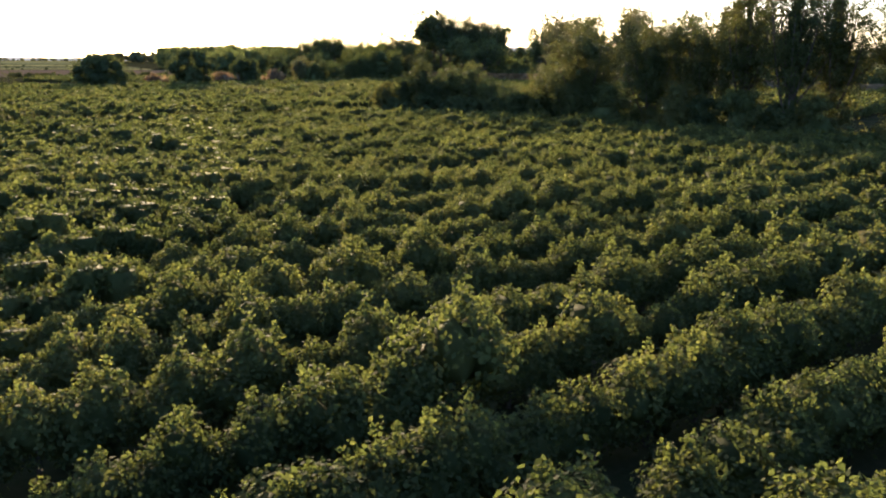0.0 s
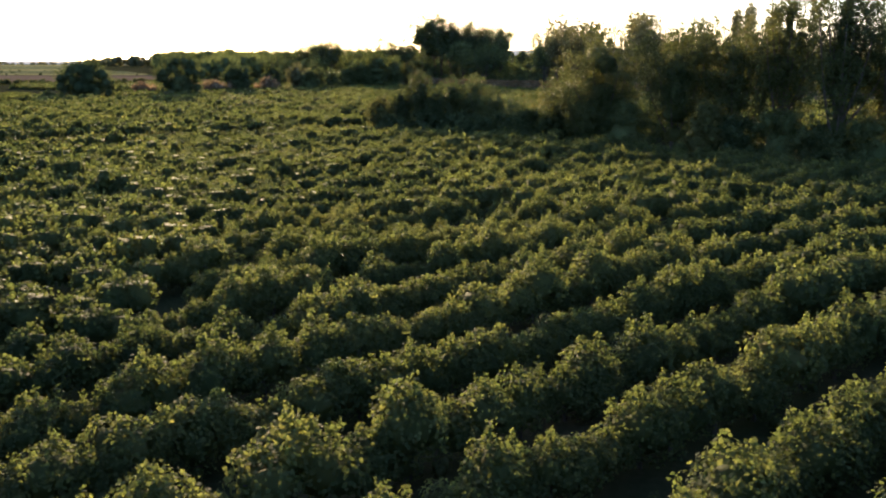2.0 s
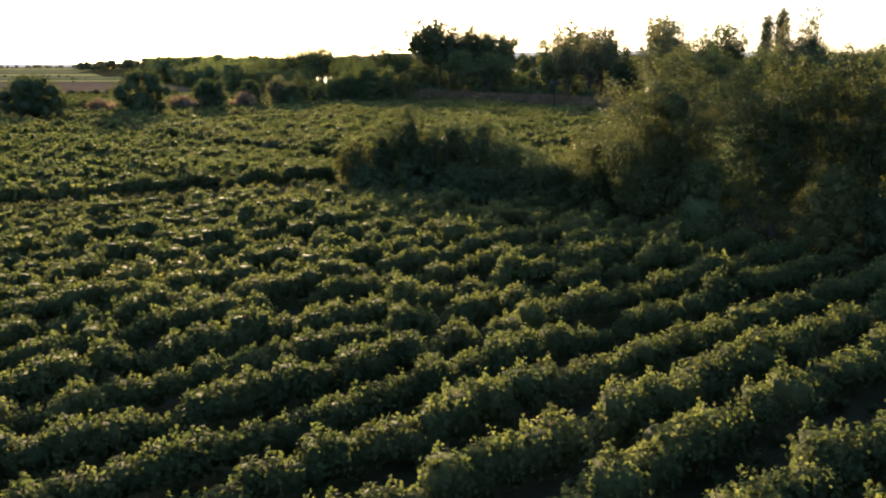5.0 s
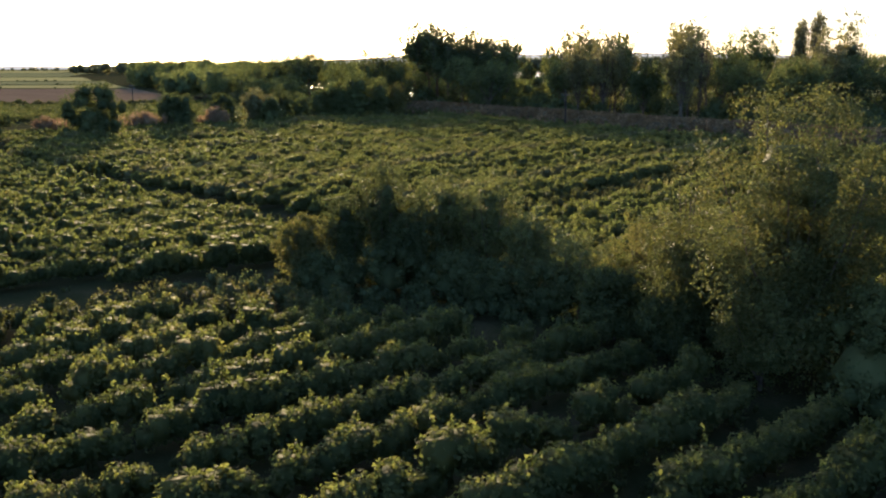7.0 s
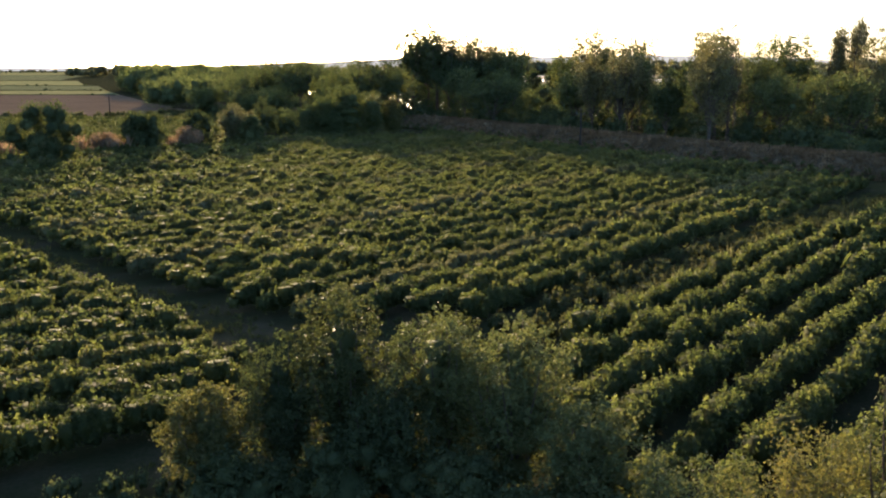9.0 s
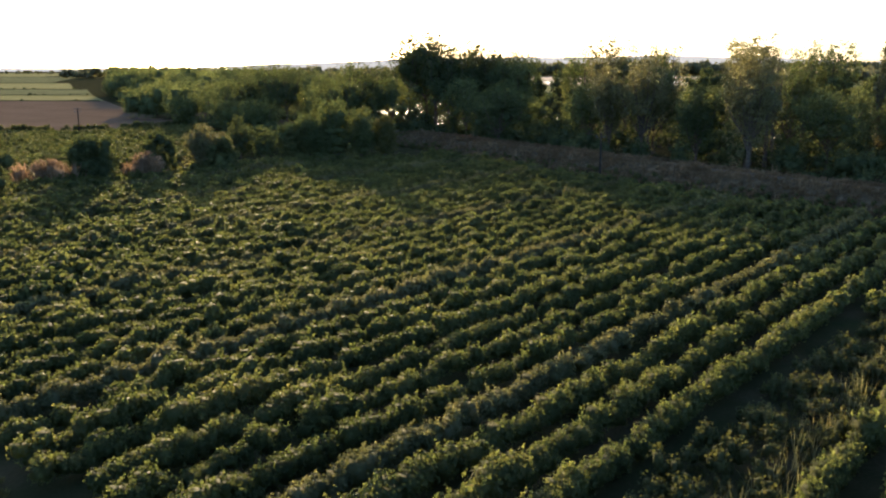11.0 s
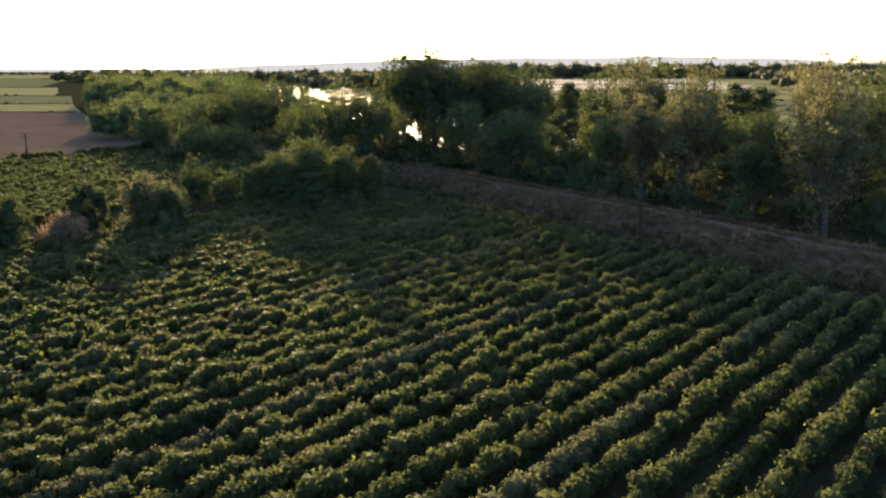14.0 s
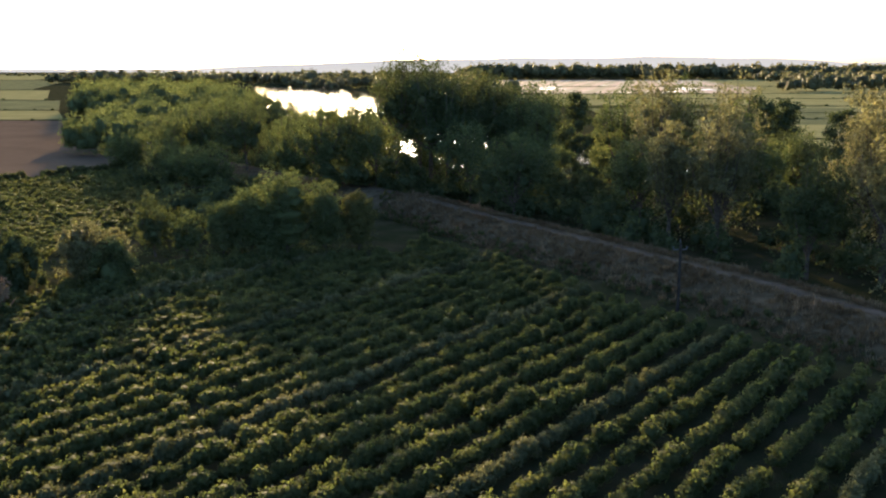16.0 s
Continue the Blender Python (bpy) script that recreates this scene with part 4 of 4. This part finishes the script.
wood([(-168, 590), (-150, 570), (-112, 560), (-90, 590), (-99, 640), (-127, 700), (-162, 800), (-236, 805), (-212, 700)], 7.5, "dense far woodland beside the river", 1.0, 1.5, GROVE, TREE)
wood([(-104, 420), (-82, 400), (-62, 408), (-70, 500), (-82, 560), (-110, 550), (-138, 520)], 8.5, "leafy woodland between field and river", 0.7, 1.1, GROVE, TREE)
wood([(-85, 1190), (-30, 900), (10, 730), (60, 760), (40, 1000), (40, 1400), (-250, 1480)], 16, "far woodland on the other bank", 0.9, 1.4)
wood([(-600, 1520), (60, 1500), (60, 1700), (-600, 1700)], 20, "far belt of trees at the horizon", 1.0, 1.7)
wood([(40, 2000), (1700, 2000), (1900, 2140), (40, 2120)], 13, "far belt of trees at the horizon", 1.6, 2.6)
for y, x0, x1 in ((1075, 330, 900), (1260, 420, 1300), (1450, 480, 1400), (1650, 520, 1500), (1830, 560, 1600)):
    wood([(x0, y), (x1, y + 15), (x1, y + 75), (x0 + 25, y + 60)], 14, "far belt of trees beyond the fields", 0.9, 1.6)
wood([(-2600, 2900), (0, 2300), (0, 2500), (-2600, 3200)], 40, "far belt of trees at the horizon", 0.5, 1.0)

# ---------------------------------------------------------------- weeds and grass


def tuft(r, count, height, spread, wide):
    """A tuft of leaning grass blades."""
    a = r.uniform(0, 2 * math.pi, count)
    base = np.stack([np.cos(a), np.sin(a), 0 * a], 1) * (spread * r.uniform(0, 1, (count, 1)))
    lean = np.stack([np.cos(a), np.sin(a), 0 * a], 1) * r.uniform(0.05, 0.5, (count, 1)) * height
    tip = base + lean + np.stack([0 * a, 0 * a, height * r.uniform(0.6, 1.1, count)], 1)
    side = np.stack([-np.sin(a), np.cos(a), 0 * a], 1) * wide
    mid = base + (tip - base) * 0.55 - lean * 0.15
    v = np.stack([base, mid + side, tip, mid - side], 1).reshape(-1, 3)
    return v, np.arange(4 * count).reshape(-1, 4)


g_rng = np.random.default_rng(31)
GRASS = [tuft(g_rng, 16, 0.8, 0.5, 0.05) for _ in range(8)]
TALL_WEED = [clump_shape(g_rng, 95, 0.15, 0.75, 1.7, 0.6) for _ in range(8)]


def beside(line, lo, hi, spacing, r):
    """Points strewn between two distances from a broken line."""
    xs, ys = [p[0] for p in line], [p[1] for p in line]
    box = [(min(xs) - hi, min(ys) - hi), (max(xs) + hi, min(ys) - hi), (max(xs) + hi, max(ys) + hi), (min(xs) - hi, max(ys) + hi)]
    p = scatter(box, spacing, r)
    d = line_gap(p[:, 0], p[:, 1], line)
    return p[(d > lo) & (d < hi)]


p = beside(LEVEE[2:10], 1.2, 8.0, 0.55, g_rng)
strew("dry_grass", p, GRASS, DRY, "tall dry grass on the dyke slopes", "grass", g_rng, 0.35, 0.95)
AISLE_R = [(3.5, 134), (10.0, 143.0), (20, 156), (40, 177), (62, 199)]
strew("weeds", beside(AISLE_R, 0.0, 2.6, 0.85, g_rng), TALL_WEED, WEED, "low dark weeds between two vineyard blocks", "weeds", g_rng, 0.35, 0.85)
strew("weeds", beside(LEVEE[2:10], 5.5, 9.6, 1.25, g_rng), TALL_WEED, WEED, "low weeds at the foot of the dyke", "weeds", g_rng, 0.25, 0.7)
STALKS = [tuft(g_rng, 9, 1.5, 0.35, 0.022) for _ in range(6)]
strew("tall_grass", beside([(p[0] + 0.9, p[1] - 0.9) for p in AISLE_R[1:]], 0.0, 1.0, 0.9, g_rng), STALKS, POPLAR, "tall pale grass stalks along the vine block", "grass", g_rng, 0.6, 1.0)
for line in (AISLE_R, [(-4, 139), (-9, 135.5), (-24, 149), (-37, 163), (-52, 180), (-80, 224)]):
    strew("aisle_grass", beside(line, 0.0, 2.4, 0.6, g_rng), GRASS, WEED, "short green grass on the track between vine blocks", "grass", g_rng, 0.2, 0.45)
p = scatter([(-9, 14), (9, 14), (26, 46), (30, 70), (8, 104), (-12, 108), (-26, 60)], 1.15, g_rng)
strew("weeds", p, TALL_WEED, WEED, "low dark weeds on the soil between the vine rows", "weeds", g_rng, 0.16, 0.42)
END_A = [(-66, 80), (-31, 103), (-14, 112.0), (-7, 111.5)]
strew("weeds", beside(END_A, 0.0, 2.3, 0.95, g_rng), TALL_WEED, WEED, "dark green weeds at the end of the vines", "weeds", g_rng, 0.5, 0.9)
strew("weeds", scatter([(-15, 111.5), (6.5, 107), (8, 112), (-4, 116), (-8, 121), (-15, 117)], 1.0, g_rng), TALL_WEED, DARK_TREE, "low dark weeds beside the willow bushes", "weeds", g_rng, 0.35, 0.75)
p = np.concatenate([scatter([(-100, 60), (50, 60), (70, 200), (50, 215), (-40, 245), (-100, 240)], 4.2, g_rng), scatter([(-60, 240), (-25, 272), (-5, 285), (-30, 340), (-70, 385), (-100, 350), (-120, 290)], 2.5, g_rng)])
strew("grass", p, GRASS, WEED, "low green grass and weeds on the soil", "grass", g_rng, 0.4, 0.9)
PLUME = [tuft(g_rng, 60, 2.6, 1.0, 0.14) for _ in range(4)]
for i, (x, y, h, w) in enumerate([(-45.5, 251.5, 4.6, 2.6), (-58.5, 246.5, 3.8, 2.2), (-72, 233, 3.6, 2.0)]):
    airy_tree("dry_bush", x, y, h, w, "pale brown dry bush at the vineyard edge", REED, 4500, 0.17, 180 + i, 14, 0.02, "bush", 0.8, 0.8, False, 0.3)
p = np.array([(-55.5, 243), (-54, 245.5), (-57, 246), (-47, 251), (-46, 253), (-48.5, 253.5), (-44.5, 251.5), (-71, 232), (-69.5, 234), (-60, 249), (-63, 247)])
strew("reed_clumps", p, PLUME, REED, "pale pinkish plumes of reed by the trees", "reeds", g_rng, 0.8, 1.3)
strew("pale_grass", beside(LEVEE[2:10], 3.0, 8.5, 2.3, g_rng), STALKS, REED, "pale dry grass clumps on the dyke foot", "grass", g_rng, 0.5, 1.1)
BANK = [clump_shape(g_rng, 26, 0.9, 2.2, 2.2, 0.8) for _ in range(5)]
BANK_LINES = [[(-600, 603), (-180, 594)], [(-700, 703), (-224, 694)], [(-800, 865), (-292, 857)], [(-1000, 1184), (-440, 1162)], [(84, 742), (520, 760)], [(60, 1016), (600, 1040)], [(60, 1340), (430, 1342)], [(86, 602), (420, 606)], [(88, 662), (420, 668)], [(428, 655), (1100, 668)], [(708, 900), (1300, 910)], [(68, 880), (700, 898)], [(130, 480), (800, 494)], [(430, 1150), (1300, 1160)]]
banks = join([tube([(x0 + (x1 - x0) * k / 40, y0 + (y1 - y0) * k / 40 + g_rng.normal(0, 0.4), 0.1) for k in range(41)], g_rng.uniform(0.22, 0.5, 41), 5) for (x0, y0), (x1, y1) in BANK_LINES])
tagged(new("field_banks", mesh_of("field_banks", *banks, [WEED])), "low grassy banks between the far fields", "bank", kind="stuff")
hedge_at = np.concatenate([beside(line, 0, 0.9, 4.5, g_rng) for line in BANK_LINES])
strew("field_hedges", hedge_at, BANK, DARK_TREE, "low dark hedges along the far field banks", "hedge", g_rng, 0.25, 0.7)
HEDGE = [clump_shape(g_rng, 120, 0.3, 1.3, 1.8, 0.7) for _ in range(5)]
p = beside([(-160, 348), (-96, 358), (-75, 392)], 0, 1.2, 1.4, g_rng)
strew("hedge", p, HEDGE, WEED, "low green hedge along the ploughed field", "hedge", g_rng)


# ---------------------------------------------------------------- power poles
def power_pole(x, y, height, turn, arms, label):
    """A wooden pole with cross-arms and glass insulators."""
    z = float(ground_z(np.array([x]), np.array([y]))[0])
    ob = thing("power_pole", label, "power pole", "power poles", (x, y, z))
    ob.rotation_euler = (0, 0, radians(turn))
    part("shaft", mesh_of("shaft", *tube([(0, 0, -0.4), (0.02, 0, height * 0.5), (0, 0, height)], [0.19, 0.16, 0.12], 10), [WOOD], smooth=True), ob)
    for zz, half, n in arms:
        arm = ob
        if half:
            arm = part("cross_arm", mesh_of("cross_arm", *tube([(-half, 0.1, zz), (0, 0.1, zz), (half, 0.1, zz)], [0.06, 0.06, 0.06], 4), [STEEL]), ob)
        for k in range(n):
            px = 0 if n == 1 else -half + 2 * half * k / (n - 1)
            part("insulator", mesh_of("insulator", *tube([(px, 0.1, zz), (px, 0.1, zz + 0.12), (px, 0.1, zz + 0.2), (px, 0.1, zz + 0.3), (px, 0.1, zz + 0.36)], [0.03, 0.065, 0.045, 0.065, 0.03], 8), [PORCELAIN], smooth=True), arm, "white glass insulator")
    return ob


power_pole(25.0, 253.2, 7.2, 12, [(6.5, 0.75, 2), (7.2, 0, 1)], "dark wooden power pole at the vineyard edge")
power_pole(-96.6, 355, 6.6, 30, [(6.5, 0.8, 3), (5.6, 0.8, 3)], "wooden power pole by the ploughed field")
power_pole(-66, 372, 8.0, 30, [(7.5, 0.8, 3), (6.7, 0.8, 3)], "wooden power pole among the riverside trees")
